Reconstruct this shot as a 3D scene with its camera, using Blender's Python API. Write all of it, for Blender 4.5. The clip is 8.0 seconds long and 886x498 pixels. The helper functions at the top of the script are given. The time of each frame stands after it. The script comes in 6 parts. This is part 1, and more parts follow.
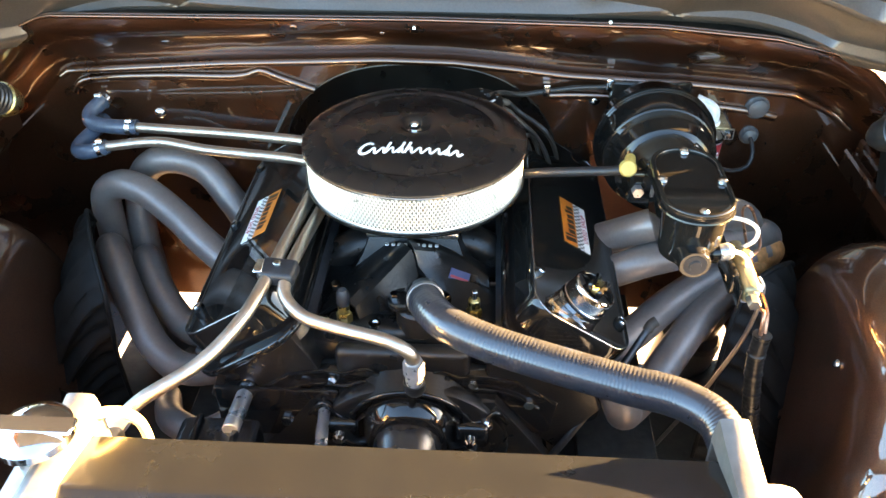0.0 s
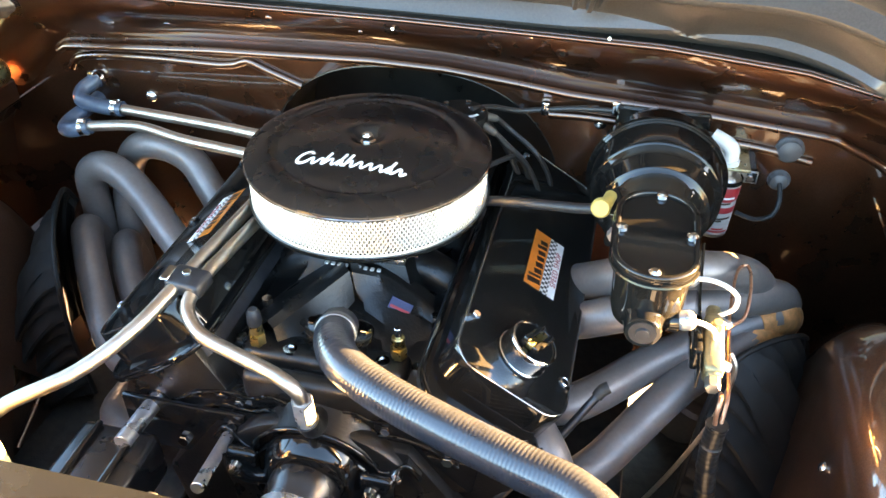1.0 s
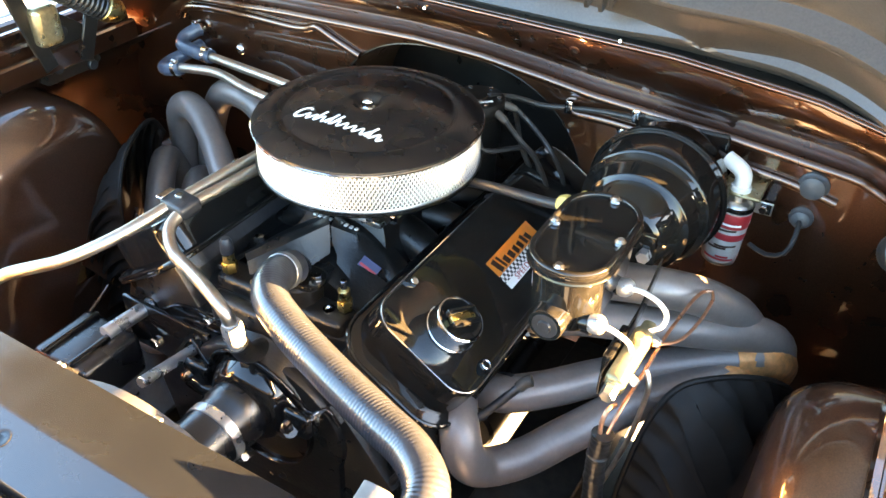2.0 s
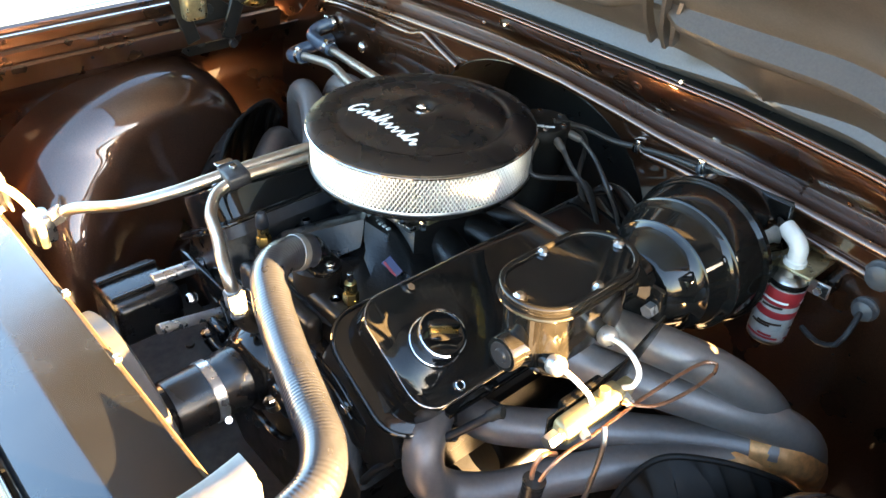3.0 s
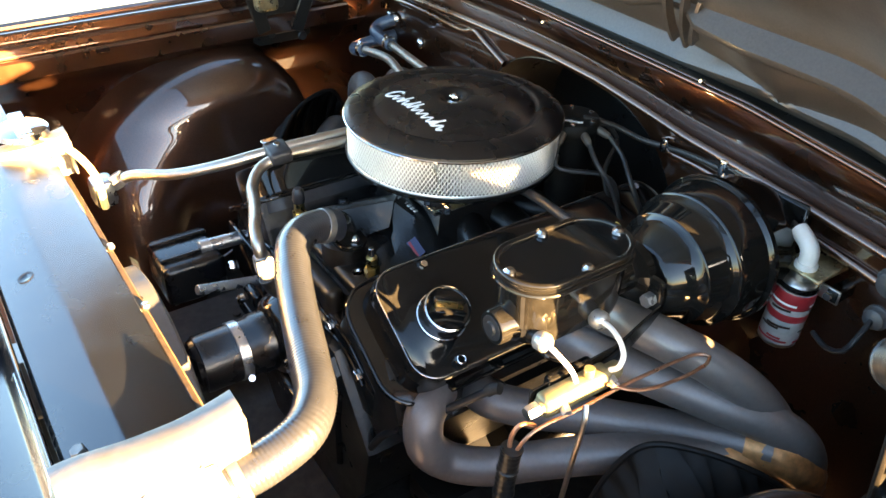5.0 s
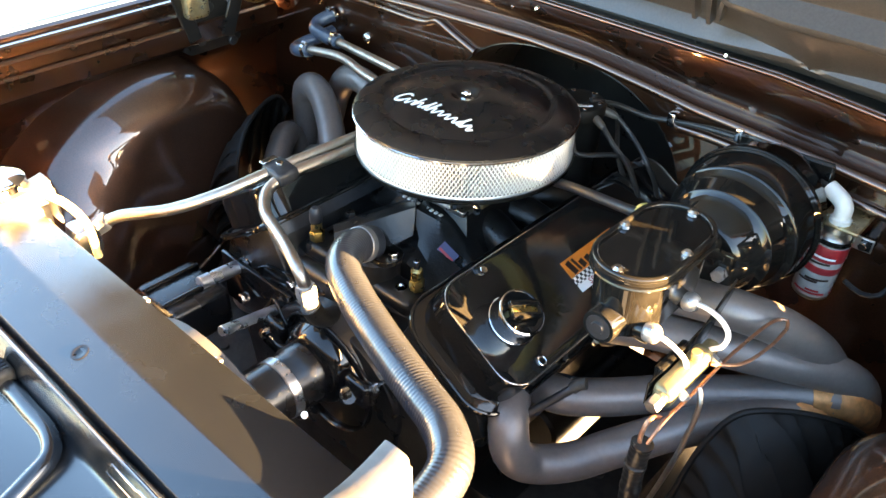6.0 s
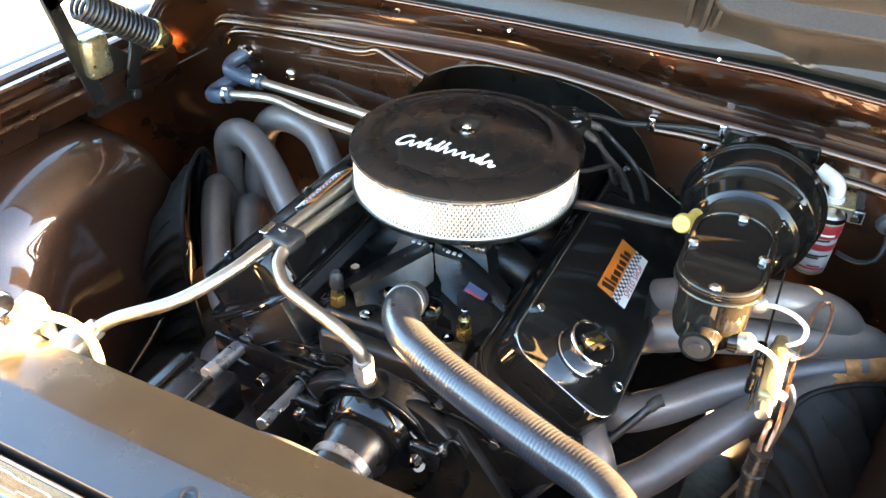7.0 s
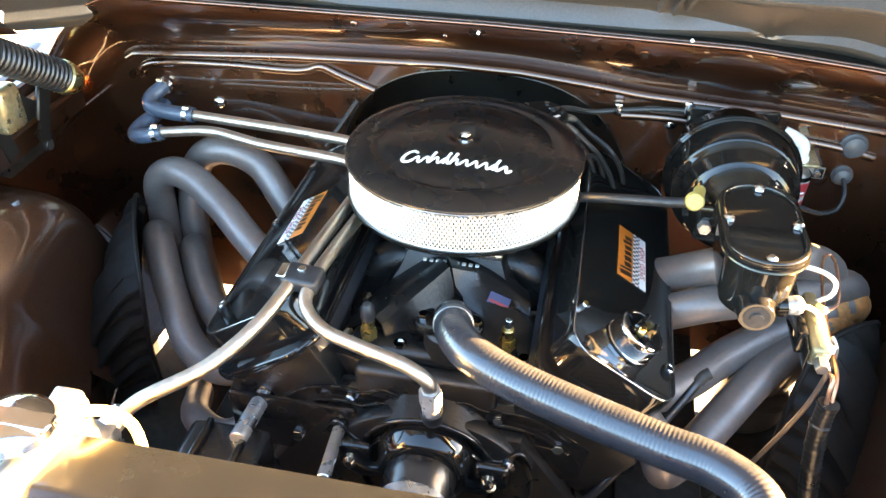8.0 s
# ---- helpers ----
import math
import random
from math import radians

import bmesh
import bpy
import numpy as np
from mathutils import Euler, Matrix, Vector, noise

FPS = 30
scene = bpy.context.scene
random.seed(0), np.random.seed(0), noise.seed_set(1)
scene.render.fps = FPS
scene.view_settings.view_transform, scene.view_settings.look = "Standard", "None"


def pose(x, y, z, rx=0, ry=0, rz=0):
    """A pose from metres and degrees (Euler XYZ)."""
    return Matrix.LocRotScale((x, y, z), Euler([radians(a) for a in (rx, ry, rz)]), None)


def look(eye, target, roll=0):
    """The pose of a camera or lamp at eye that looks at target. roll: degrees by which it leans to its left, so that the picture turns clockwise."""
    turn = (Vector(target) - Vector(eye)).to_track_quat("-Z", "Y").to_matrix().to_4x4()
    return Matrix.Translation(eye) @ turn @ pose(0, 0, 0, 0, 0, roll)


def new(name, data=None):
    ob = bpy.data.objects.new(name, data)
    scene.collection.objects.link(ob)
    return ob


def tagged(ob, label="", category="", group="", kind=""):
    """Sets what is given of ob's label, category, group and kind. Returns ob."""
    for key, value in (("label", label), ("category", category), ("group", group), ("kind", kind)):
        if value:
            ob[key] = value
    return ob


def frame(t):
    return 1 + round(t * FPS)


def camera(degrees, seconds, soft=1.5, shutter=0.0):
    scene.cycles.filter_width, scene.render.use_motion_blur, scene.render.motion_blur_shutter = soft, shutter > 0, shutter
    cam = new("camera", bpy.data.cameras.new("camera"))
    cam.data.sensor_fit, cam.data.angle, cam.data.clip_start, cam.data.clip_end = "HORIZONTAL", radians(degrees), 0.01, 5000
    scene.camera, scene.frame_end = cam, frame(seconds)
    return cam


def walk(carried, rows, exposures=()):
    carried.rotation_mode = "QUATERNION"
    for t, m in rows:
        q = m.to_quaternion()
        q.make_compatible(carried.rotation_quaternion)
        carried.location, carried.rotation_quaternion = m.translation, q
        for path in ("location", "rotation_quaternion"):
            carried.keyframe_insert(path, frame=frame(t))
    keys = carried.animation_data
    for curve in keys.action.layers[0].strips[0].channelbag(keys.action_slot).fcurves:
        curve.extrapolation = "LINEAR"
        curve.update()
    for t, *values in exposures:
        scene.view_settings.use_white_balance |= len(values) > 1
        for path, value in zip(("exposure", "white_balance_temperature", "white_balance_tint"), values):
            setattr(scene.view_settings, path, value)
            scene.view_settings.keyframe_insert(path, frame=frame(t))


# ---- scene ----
cam = camera(57.2, 8.0)
METRES, EYE, TILT, LEAN, TURN = 2.18, 1.70, -36.5, 0.0, 3.0
ROWS = [
    (0.0, 0.0, 0.0, 0.0, 0.0, 0.0, -0.0),
    (0.5, 0.0683, 0.0211, 0.0084, 4.3, -0.2, -3.11),
    (1.0, 0.1148, 0.0673, 0.0304, 8.51, -0.97, -6.41),
    (1.5, 0.1846, 0.0786, 0.0388, 15.35, -1.67, -11.57),
    (1.7, 0.2208, 0.0801, 0.0364, 18.5, -2.3, -13.8),
    (2.8, 0.3445, 0.1360, 0.0670, 34.6, -6.2, -24.4),
    (3.0, 0.362, 0.1507, 0.0736, 38.66, -7.37, -26.76),
    (3.5, 0.4119, 0.1783, 0.0901, 49.43, -11.59, -31.61),
    (4.0, 0.44, 0.1988, 0.1025, 53.58, -13.09, -32.95),
    (4.2, 0.4392, 0.2020, 0.1022, 53.3, -12.8, -32.85),
    (5.3, 0.3944, 0.1355, 0.0660, 42.45, -9.05, -27.8),
    (5.5, 0.373, 0.1161, 0.0532, 39.79, -8.14, -26.57),
    (6.0, 0.3067, 0.0965, 0.0376, 33.21, -6.04, -23.33),
    (6.5, 0.2294, 0.086, 0.0329, 25.93, -3.84, -19.31),
    (7.0, 0.1607, 0.0528, 0.0197, 18.62, -1.67, -14.35),
    (7.5, 0.0995, 0.0318, 0.0069, 12.02, -0.24, -9.85),
    (8.0, 0.0317, 0.0406, 0.0093, 6.24, 0.25, -5.48),
]
walk(cam, [(t, pose(0.105, -1.145, EYE, TILT, LEAN, TURN) @ pose(METRES * x, METRES * y, METRES * z, 90 + pitch, roll, yaw)) for t, x, y, z, yaw, pitch, roll in ROWS],
     [(0.0, 6.29, 8500, 15), (1.5, 6.57, 8550, 15), (3.0, 6.05, 8350, 14), (3.5, 5.78, 8200, 14), (4.2, 5.43, 8150, 14), (6.0, 6.00, 8350, 15), (7.0, 6.48, 8550, 15), (8.0, 6.64, 8550, 15)])

# ---- world, sun ----
SUN_ELEV, SUN_AZ = 8.0, 18.0   # height of the sun, and its bearing from +x towards +y
world = bpy.data.worlds.new("sky")
scene.world = world
world.use_nodes = True
wn = world.node_tree
sky = wn.nodes.new("ShaderNodeTexSky")
sky.sky_type, sky.sun_disc = "NISHITA", False
sky.sun_elevation, sky.sun_rotation = radians(SUN_ELEV), radians(90 - SUN_AZ)
sky.dust_density, sky.air_density, sky.ozone_density = 1.2, 1.0, 3.0
wn.links.new(sky.outputs[0], wn.nodes["Background"].inputs[0])
wn.nodes["Background"].inputs[1].default_value = 0.05
sun_data = bpy.data.lights.new("sun", "SUN")
sun_data.energy, sun_data.angle, sun_data.color = 5.0, radians(0.5), (1.0, 0.66, 0.31)
sun = new("sun", sun_data)
_a, _e = radians(SUN_AZ), radians(SUN_ELEV)
sun.matrix_world = look((math.cos(_a) * math.cos(_e) * 20, math.sin(_a) * math.cos(_e) * 20, math.sin(_e) * 20 + 1), (0, 0, 1))


# ---- materials ----
def material(name, color, rough=0.5, metal=0.0, coat=0.0, grain=0.0, grain_scale=80.0, stain=0.0, stain_scale=6.0,
             stain_color=None, bump=0.0, bump_scale=120.0, rough_var=0.08, coat_rough=0.04, per_piece=0.0, spec=0.5, coat_ior=1.5):
    m = bpy.data.materials.new(name)
    m.use_nodes = True
    t = m.node_tree
    b = t.nodes["Principled BSDF"]
    b.inputs["Metallic"].default_value = metal
    b.inputs["Coat Weight"].default_value = coat
    b.inputs["Coat Roughness"].default_value = coat_rough
    b.inputs["Specular IOR Level"].default_value = spec
    b.inputs["Coat IOR"].default_value = coat_ior
    tc = t.nodes.new("ShaderNodeTexCoord")

    def tex(scale, detail=4.0):
        n = t.nodes.new("ShaderNodeTexNoise")
        n.inputs["Scale"].default_value, n.inputs["Detail"].default_value = scale, detail
        t.links.new(tc.outputs["Object"], n.inputs["Vector"])
        return n

    def mix(fac, a, c):
        n = t.nodes.new("ShaderNodeMix")
        n.data_type = "RGBA"
        for sock, val in ((n.inputs[0], fac), (n.inputs[6], a), (n.inputs[7], c)):
            if hasattr(val, "links"):
                t.links.new(val, sock)
            else:
                sock.default_value = val
        return n.outputs[2]

    def ramp(src, lo, hi, a=0.0, c=1.0):
        n = t.nodes.new("ShaderNodeMapRange")
        n.inputs[1].default_value, n.inputs[2].default_value = lo, hi
        n.inputs[3].default_value, n.inputs[4].default_value = a, c
        t.links.new(src, n.inputs[0])
        return n.outputs[0]

    base = (*color, 1)
    col = base
    if grain:
        dark = tuple(c * (1 - grain) for c in color) + (1,)
        lite = tuple(min(1, c * (1 + grain)) for c in color) + (1,)
        col = mix(ramp(tex(grain_scale).outputs[0], 0.3, 0.7), dark, lite)
    if stain:
        sc = (*(stain_color or tuple(c * 0.45 for c in color)), 1)
        col = mix(ramp(tex(stain_scale, 6).outputs[0], 0.5, 0.75, 0, stain), col, sc)
    if per_piece:
        oi = t.nodes.new("ShaderNodeObjectInfo")
        col = mix(ramp(oi.outputs["Random"], 0, 1, 0, per_piece), col, tuple(c * 0.5 for c in color) + (1,))
    if hasattr(col, "links"):
        t.links.new(col, b.inputs["Base Color"])
    else:
        b.inputs["Base Color"].default_value = col
    t.links.new(ramp(tex(stain_scale * 2.3, 5).outputs[0], 0.3, 0.7, max(0.02, rough - rough_var), min(1, rough + rough_var)), b.inputs["Roughness"])
    if bump:
        bn = t.nodes.new("ShaderNodeBump")
        bn.inputs["Strength"].default_value, bn.inputs["Distance"].default_value = bump, 0.002
        t.links.new(tex(bump_scale, 3).outputs[0], bn.inputs["Height"])
        t.links.new(bn.outputs[0], b.inputs["Normal"])
    return m


M_BROWN = material("brown_metallic_paint", (0.116, 0.0485, 0.0265), 0.31, 0.93, 1.0, 0.25, 900, 0.35, 5, (0.092, 0.039, 0.0215), 0.0, 9, coat_rough=0.02, coat_ior=1.75)
# wheelhouse paint: rougher and less metallic than the body brown
M_DULLBROWN = material("dull_brown_wheelhouse_paint", (0.096, 0.042, 0.0235), 0.40, 0.75, 1.0, 0.25, 500, 0.5, 6, (0.072, 0.032, 0.018), 0.0, 9, coat_rough=0.02, coat_ior=1.7)
M_GLOSS = material("black_gloss_paint", (0.008, 0.0077, 0.0073), 0.06, 0.0, 0.0, 0.3, 60, 0.4, 12, (0.012, 0.0115, 0.011), 0.04, 60, rough_var=0.03, spec=0.46)
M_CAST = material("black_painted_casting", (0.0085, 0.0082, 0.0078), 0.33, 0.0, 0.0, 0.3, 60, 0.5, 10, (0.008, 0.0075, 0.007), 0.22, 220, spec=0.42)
M_SATIN = material("black_satin_coating", (0.006, 0.0062, 0.0072), 0.27, 0.0, 0.0, 0.15, 300, 0.1, 8, None, 0.02, 500, rough_var=0.02, spec=0.62)
M_RUBBER = material("black_rubber", (0.016, 0.017, 0.02), 0.42, 0.0, 0.0, 0.3, 90, 0.3, 14, (0.04, 0.04, 0.042), 0.15, 200)
M_HOSE = material("dark_satin_hose_sleeve", (0.017, 0.0190, 0.025), 0.34, 0.0, 0.9, 0.12, 120, 0.3, 20, (0.013, 0.015, 0.019), 0.03, 300, coat_rough=0.12, coat_ior=1.5)
M_RIM = material("polished_black_edge", (0.30, 0.29, 0.28), 0.18, 0.9)
M_BAND = material("pale_stainless", (0.62, 0.63, 0.66), 0.30, 0.92, 0.0, 0.08, 200, 0.2, 20, None, 0.05, 300)
M_FLARE = material("bright_zinc_nut", (0.42, 0.42, 0.42), 0.32, 0.7, 0.0, 0.1, 120, 0.2, 40)
M_STAINED = material("stained_galvanised_steel", (0.075, 0.05, 0.028), 0.6, 0.2, 0.0, 0.25, 60, 0.7, 22, (0.09, 0.055, 0.03), 0.3, 150)
M_CHROME = material("polished_chrome", (0.75, 0.75, 0.76), 0.09, 1.0, 0.0, 0.05, 40, 0.15, 25, (0.45, 0.43, 0.4))
M_STEEL = material("bright_nickel_steel_pipe", (0.54, 0.47, 0.40), 0.40, 1.0, 0.0, 0.1, 120, 0.4, 30, (0.32, 0.26, 0.20), 0.05, 300)
M_ALU = material("brushed_aluminium", (0.62, 0.61, 0.59), 0.33, 1.0, 0.0, 0.08, 200, 0.25, 15, (0.42, 0.4, 0.37), 0.1, 300)
M_HEADER = material("grey_ceramic_header_coating", (0.200, 0.170, 0.157), 0.42, 0.50, 0.0, 0.06, 160, 0.55, 16, (0.125, 0.108, 0.10), 0.08, 350)
M_COPPER = material("warm_lit_tinted_steel", (0.62, 0.27, 0.10), 0.42, 0.5, 0.0, 0.3, 90, 0.5, 22, (0.36, 0.17, 0.09), 0.1, 300)
M_ZINC = material("yellow_zinc_plating", (0.50, 0.42, 0.25), 0.32, 0.9, 0.0, 0.2, 120, 0.35, 30, (0.40, 0.35, 0.25), 0.1, 250)
M_VALVE = material("pale_zinc_brass", (0.27, 0.225, 0.125), 0.40, 0.5, 0.0, 0.2, 120, 0.5, 60, (0.20, 0.15, 0.07), 0.1, 250)
M_BRASS = material("brass_fitting", (0.52, 0.40, 0.17), 0.3, 1.0, 0.0, 0.15, 150, 0.3, 40)
M_YELLOW = material("yellow_plastic_cap", (0.60, 0.45, 0.13), 0.45, 0.0, 0.0, 0.1, 90, 0.2, 30)
M_WHITE = material("white_plastic", (0.78, 0.78, 0.76), 0.42, 0.0, 0.0, 0.05, 80, 0.15, 25, (0.6, 0.58, 0.54))
M_PAPER = material("white_filter_paper", (0.40, 0.39, 0.37), 0.8, 0.0, 0.0, 0.08, 160, 0.2, 20)
M_SCREEN = material("bright_filter_screen", (0.66, 0.65, 0.63), 0.34, 0.75, 0.0, 0.06, 160, 0.15, 20)
M_GREYHOSE = material("blue_grey_hose", (0.045, 0.066, 0.10), 0.36, 0.0, 0.4, 0.2, 120, 0.35, 25, (0.09, 0.105, 0.125), 0.1, 250)
M_COPPERWIRE = material("copper_wire", (0.42, 0.2, 0.12), 0.32, 0.8, 0.0, 0.2, 100)
M_DARKPLATE = material("black_satin_radiator_plate", (0.0058, 0.0066, 0.0080), 0.22, 0.0, 0.9, 0.08, 60, 0.5, 7, (0.0065, 0.0062, 0.0060), 0.05, 60, coat_rough=0.18)
M_FLAP = material("black_flap_rubber", (0.0055, 0.0048, 0.0042), 0.58, 0.0, 0.0, 0.3, 40, 0.5, 9, (0.010, 0.008, 0.0065), 0.15, 120, spec=0.22)
M_CLOTH = material("black_harness_tape", (0.018, 0.018, 0.02), 0.5, 0.0, 0.0, 0.3, 120, 0.3, 30, None, 0.3, 350)
M_UNDER = material("dark_hood_underside_paint", (0.036, 0.031, 0.027), 0.45, 0.0, 0.6, 0.25, 300, 0.6, 5, (0.054, 0.046, 0.039), 0.08, 25, coat_rough=0.24, coat_ior=1.52)
M_BOOT = material("brown_silicone_boot", (0.085, 0.07, 0.058), 0.5, 0, 0, 0.1, 90, 0.2, 30)
M_WIRE = material("dark_silicone_wire", (0.026, 0.024, 0.023), 0.42, 0, 0.0, 0.1, 90, 0.2, 30)
M_CREAM = material("pale_yellow_plastic", (0.75, 0.62, 0.32), 0.45, 0, 0, 0.1, 90, 0.2, 30)
M_PALEBLUE = material("pale_blue_plastic", (0.5, 0.55, 0.72), 0.4, 0, 0, 0.1, 90, 0.2, 30)
M_GUNK = material("dark_primer_steel", (0.03, 0.026, 0.022), 0.6, 0.2, 0.0, 0.4, 60, 0.6, 9, (0.06, 0.04, 0.025), 0.4, 120)
M_CONCRETE = material("pale_concrete", (0.42, 0.41, 0.38), 0.85, 0.0, 0.0, 0.15, 60, 0.5, 1.5, (0.30, 0.29, 0.27), 0.5, 90)
M_LETTER = material("white_enamel", (0.85, 0.85, 0.84), 0.4)
M_LABEL = material("dull_printed_label", (0.40, 0.39, 0.37), 0.45, 0, 0, 0.15, 120, 0.4, 60, (0.22, 0.2, 0.19))
M_ORANGE = material("orange_vinyl", (0.72, 0.20, 0.03), 0.35, 0, 0.3, 0.05, 100)
M_RED = material("red_print", (0.36, 0.022, 0.028), 0.45)
M_INK = material("dark_print", (0.03, 0.012, 0.008), 0.45)
M_BLUEPLATE = material("blue_print", (0.025, 0.03, 0.09), 0.4)

M_SPRING = material("dark_spring_steel", (0.06, 0.062, 0.066), 0.35, 0.8, 0, 0.2, 90, 0.3, 20)
M_PLASTIC = material("grey_shroud_plastic", (0.07, 0.072, 0.078), 0.45, 0, 0, 0.1, 90, 0.2, 12)
M_TANK = material("bright_cast_aluminium", (0.62, 0.6, 0.57), 0.45, 0.35, 0, 0.08, 90, 0.25, 14, (0.45, 0.43, 0.4), 0.1, 200)
M_BARE = material("bare_bracket_steel", (0.20, 0.195, 0.19), 0.42, 0.6, 0.0, 0.1, 90, 0.35, 14, (0.14, 0.12, 0.10), 0.1, 200)
M_GLASS = material("dark_tinted_glass", (0.012, 0.013, 0.014), 0.05, 0.0, 1.0)

# black and white chequered vinyl
M_CHECK = material("chequered_vinyl", (0.8, 0.8, 0.8), 0.35)
_t = M_CHECK.node_tree
_c = _t.nodes.new("ShaderNodeTexChecker")
_c.inputs["Scale"].default_value = 1 / 0.0052
_c.inputs["Color1"].default_value, _c.inputs["Color2"].default_value = (0.8, 0.79, 0.77, 1), (0.015, 0.015, 0.015, 1)
_g = _t.nodes.new("ShaderNodeTexCoord")
_o = _t.nodes.new("ShaderNodeVectorMath")
_o.inputs[1].default_value = (0.0011, 0.0011, 0.0026)
_t.links.new(_g.outputs["Object"], _o.inputs[0])
_t.links.new(_o.outputs[0], _c.inputs["Vector"])
_t.links.new(_c.outputs[0], _t.nodes["Principled BSDF"].inputs["Base Color"])


# ---- building helpers ----
def part(name, bm, mat, parent=None, label="", smooth=True, m=None):
    """Links a bmesh as one mesh object under a thing or a part."""
    if m is not None:
        bm.transform(m)
    bmesh.ops.recalc_face_normals(bm, faces=bm.faces)
    me = bpy.data.meshes.new(name)
    bm.to_mesh(me)
    bm.free()
    if smooth:
        me.polygons.foreach_set("use_smooth", [True] * len(me.polygons))
        me.set_sharp_from_angle(angle=radians(38))
    me.materials.append(mat)
    ob = new(name, me)
    if parent is not None:
        ob.parent = parent
        ob.matrix_parent_inverse = parent.matrix_basis.inverted()
    if label:
        ob["label"] = label
    return ob


def thing(name, label, category, at=(0, 0, 0), group="", kind=""):
    ob = new(name)
    ob.empty_display_size = 0.02
    ob.matrix_basis = Matrix.Translation(at)
    return tagged(ob, label, category, group, kind)


def raw(verts, faces):
    bm = bmesh.new()
    vs = [bm.verts.new(v) for v in verts]
    for f in faces:
        bm.faces.new([vs[i] for i in f])
    return bm


def join(*bms):
    out = bmesh.new()
    for b in bms:
        tmp = bpy.data.meshes.new("tmp")
        b.to_mesh(tmp)
        b.free()
        out.from_mesh(tmp)
        bpy.data.meshes.remove(tmp)
    return out


def box(sx, sy, sz, bevel=0.0, seg=2, at=(0, 0, 0)):
    bm = bmesh.new()
    bmesh.ops.create_cube(bm, size=1)
    bmesh.ops.scale(bm, vec=(sx, sy, sz), verts=bm.verts)
    if bevel:
        bmesh.ops.bevel(bm, geom=list(bm.edges), offset=bevel, segments=seg, affect="EDGES", profile=0.5)
    bmesh.ops.translate(bm, vec=at, verts=bm.verts)
    return bm


def frame_along(a, b):
    d = (Vector(b) - Vector(a))
    return Matrix.Translation(a) @ d.to_track_quat("Z", "Y").to_matrix().to_4x4(), d.length


def lathe(profile, n=48, a=None, b=None):
    """Turns (r, h) pairs about z, or about the line from a to b."""
    verts, faces = [], []
    k = len(profile)
    for i in range(n):
        c, s = math.cos(2 * math.pi * i / n), math.sin(2 * math.pi * i / n)
        for r, h in profile:
            verts.append((r * c, r * s, h))
    for i in range(n):
        j = (i + 1) % n
        for q in range(k - 1):
            faces.append((i * k + q, j * k + q, j * k + q + 1, i * k + q + 1))
    bm = raw(verts, faces)
    bmesh.ops.remove_doubles(bm, verts=bm.verts, dist=1e-6)
    if a is not None:
        bm.transform(frame_along(a, b)[0])
    return bm


def rod(a, b, r, n=16, bevel=0.0):
    L = (Vector(b) - Vector(a)).length
    e = bevel or min(r, L) * 0.12
    return lathe([(0, 0), (r - e, 0), (r, e), (r, L - e), (r - e, L), (0, L)], n, a, b)


def hexnut(a, b, r):
    L = (Vector(b) - Vector(a)).length
    return lathe([(0, 0), (r * 0.94, 0), (r, L * 0.12), (r, L * 0.85), (r * 0.9, L), (0, L)], 6, a, b)


def smooth_path(pts, step=0.012):
    pts = [Vector(p) for p in pts]
    ext = [pts[0] * 2 - pts[1]] + pts + [pts[-1] * 2 - pts[-2]]
    out = []
    for i in range(1, len(ext) - 2):
        p0, p1, p2, p3 = ext[i - 1:i + 3]
        t0 = 0.0
        t1 = t0 + max(1e-4, (p1 - p0).length) ** 0.5
        t2 = t1 + max(1e-4, (p2 - p1).length) ** 0.5
        t3 = t2 + max(1e-4, (p3 - p2).length) ** 0.5
        n = max(2, int((p2 - p1).length / step))
        for q in range(n):
            t = t1 + (t2 - t1) * q / n
            a1 = p0 * ((t1 - t) / (t1 - t0)) + p1 * ((t - t0) / (t1 - t0))
            a2 = p1 * ((t2 - t) / (t2 - t1)) + p2 * ((t - t1) / (t2 - t1))
            a3 = p2 * ((t3 - t) / (t3 - t2)) + p3 * ((t - t2) / (t3 - t2))
            b1 = a1 * ((t2 - t) / (t2 - t0)) + a2 * ((t - t0) / (t2 - t0))
            b2 = a2 * ((t3 - t) / (t3 - t1)) + a3 * ((t - t1) / (t3 - t1))
            out.append(b1 * ((t2 - t) / (t2 - t1)) + b2 * ((t - t1) / (t2 - t1)))
    out.append(pts[-1])
    return out


def resample(path, step):
    out, acc = [path[0]], 0.0
    for a, b in zip(path, path[1:]):
        d = (b - a).length
        while acc + d >= step:
            f = (step - acc) / d
            a = a + (b - a) * f
            d = (b - a).length
            out.append(a.copy())
            acc = 0.0
        acc += d
    return out


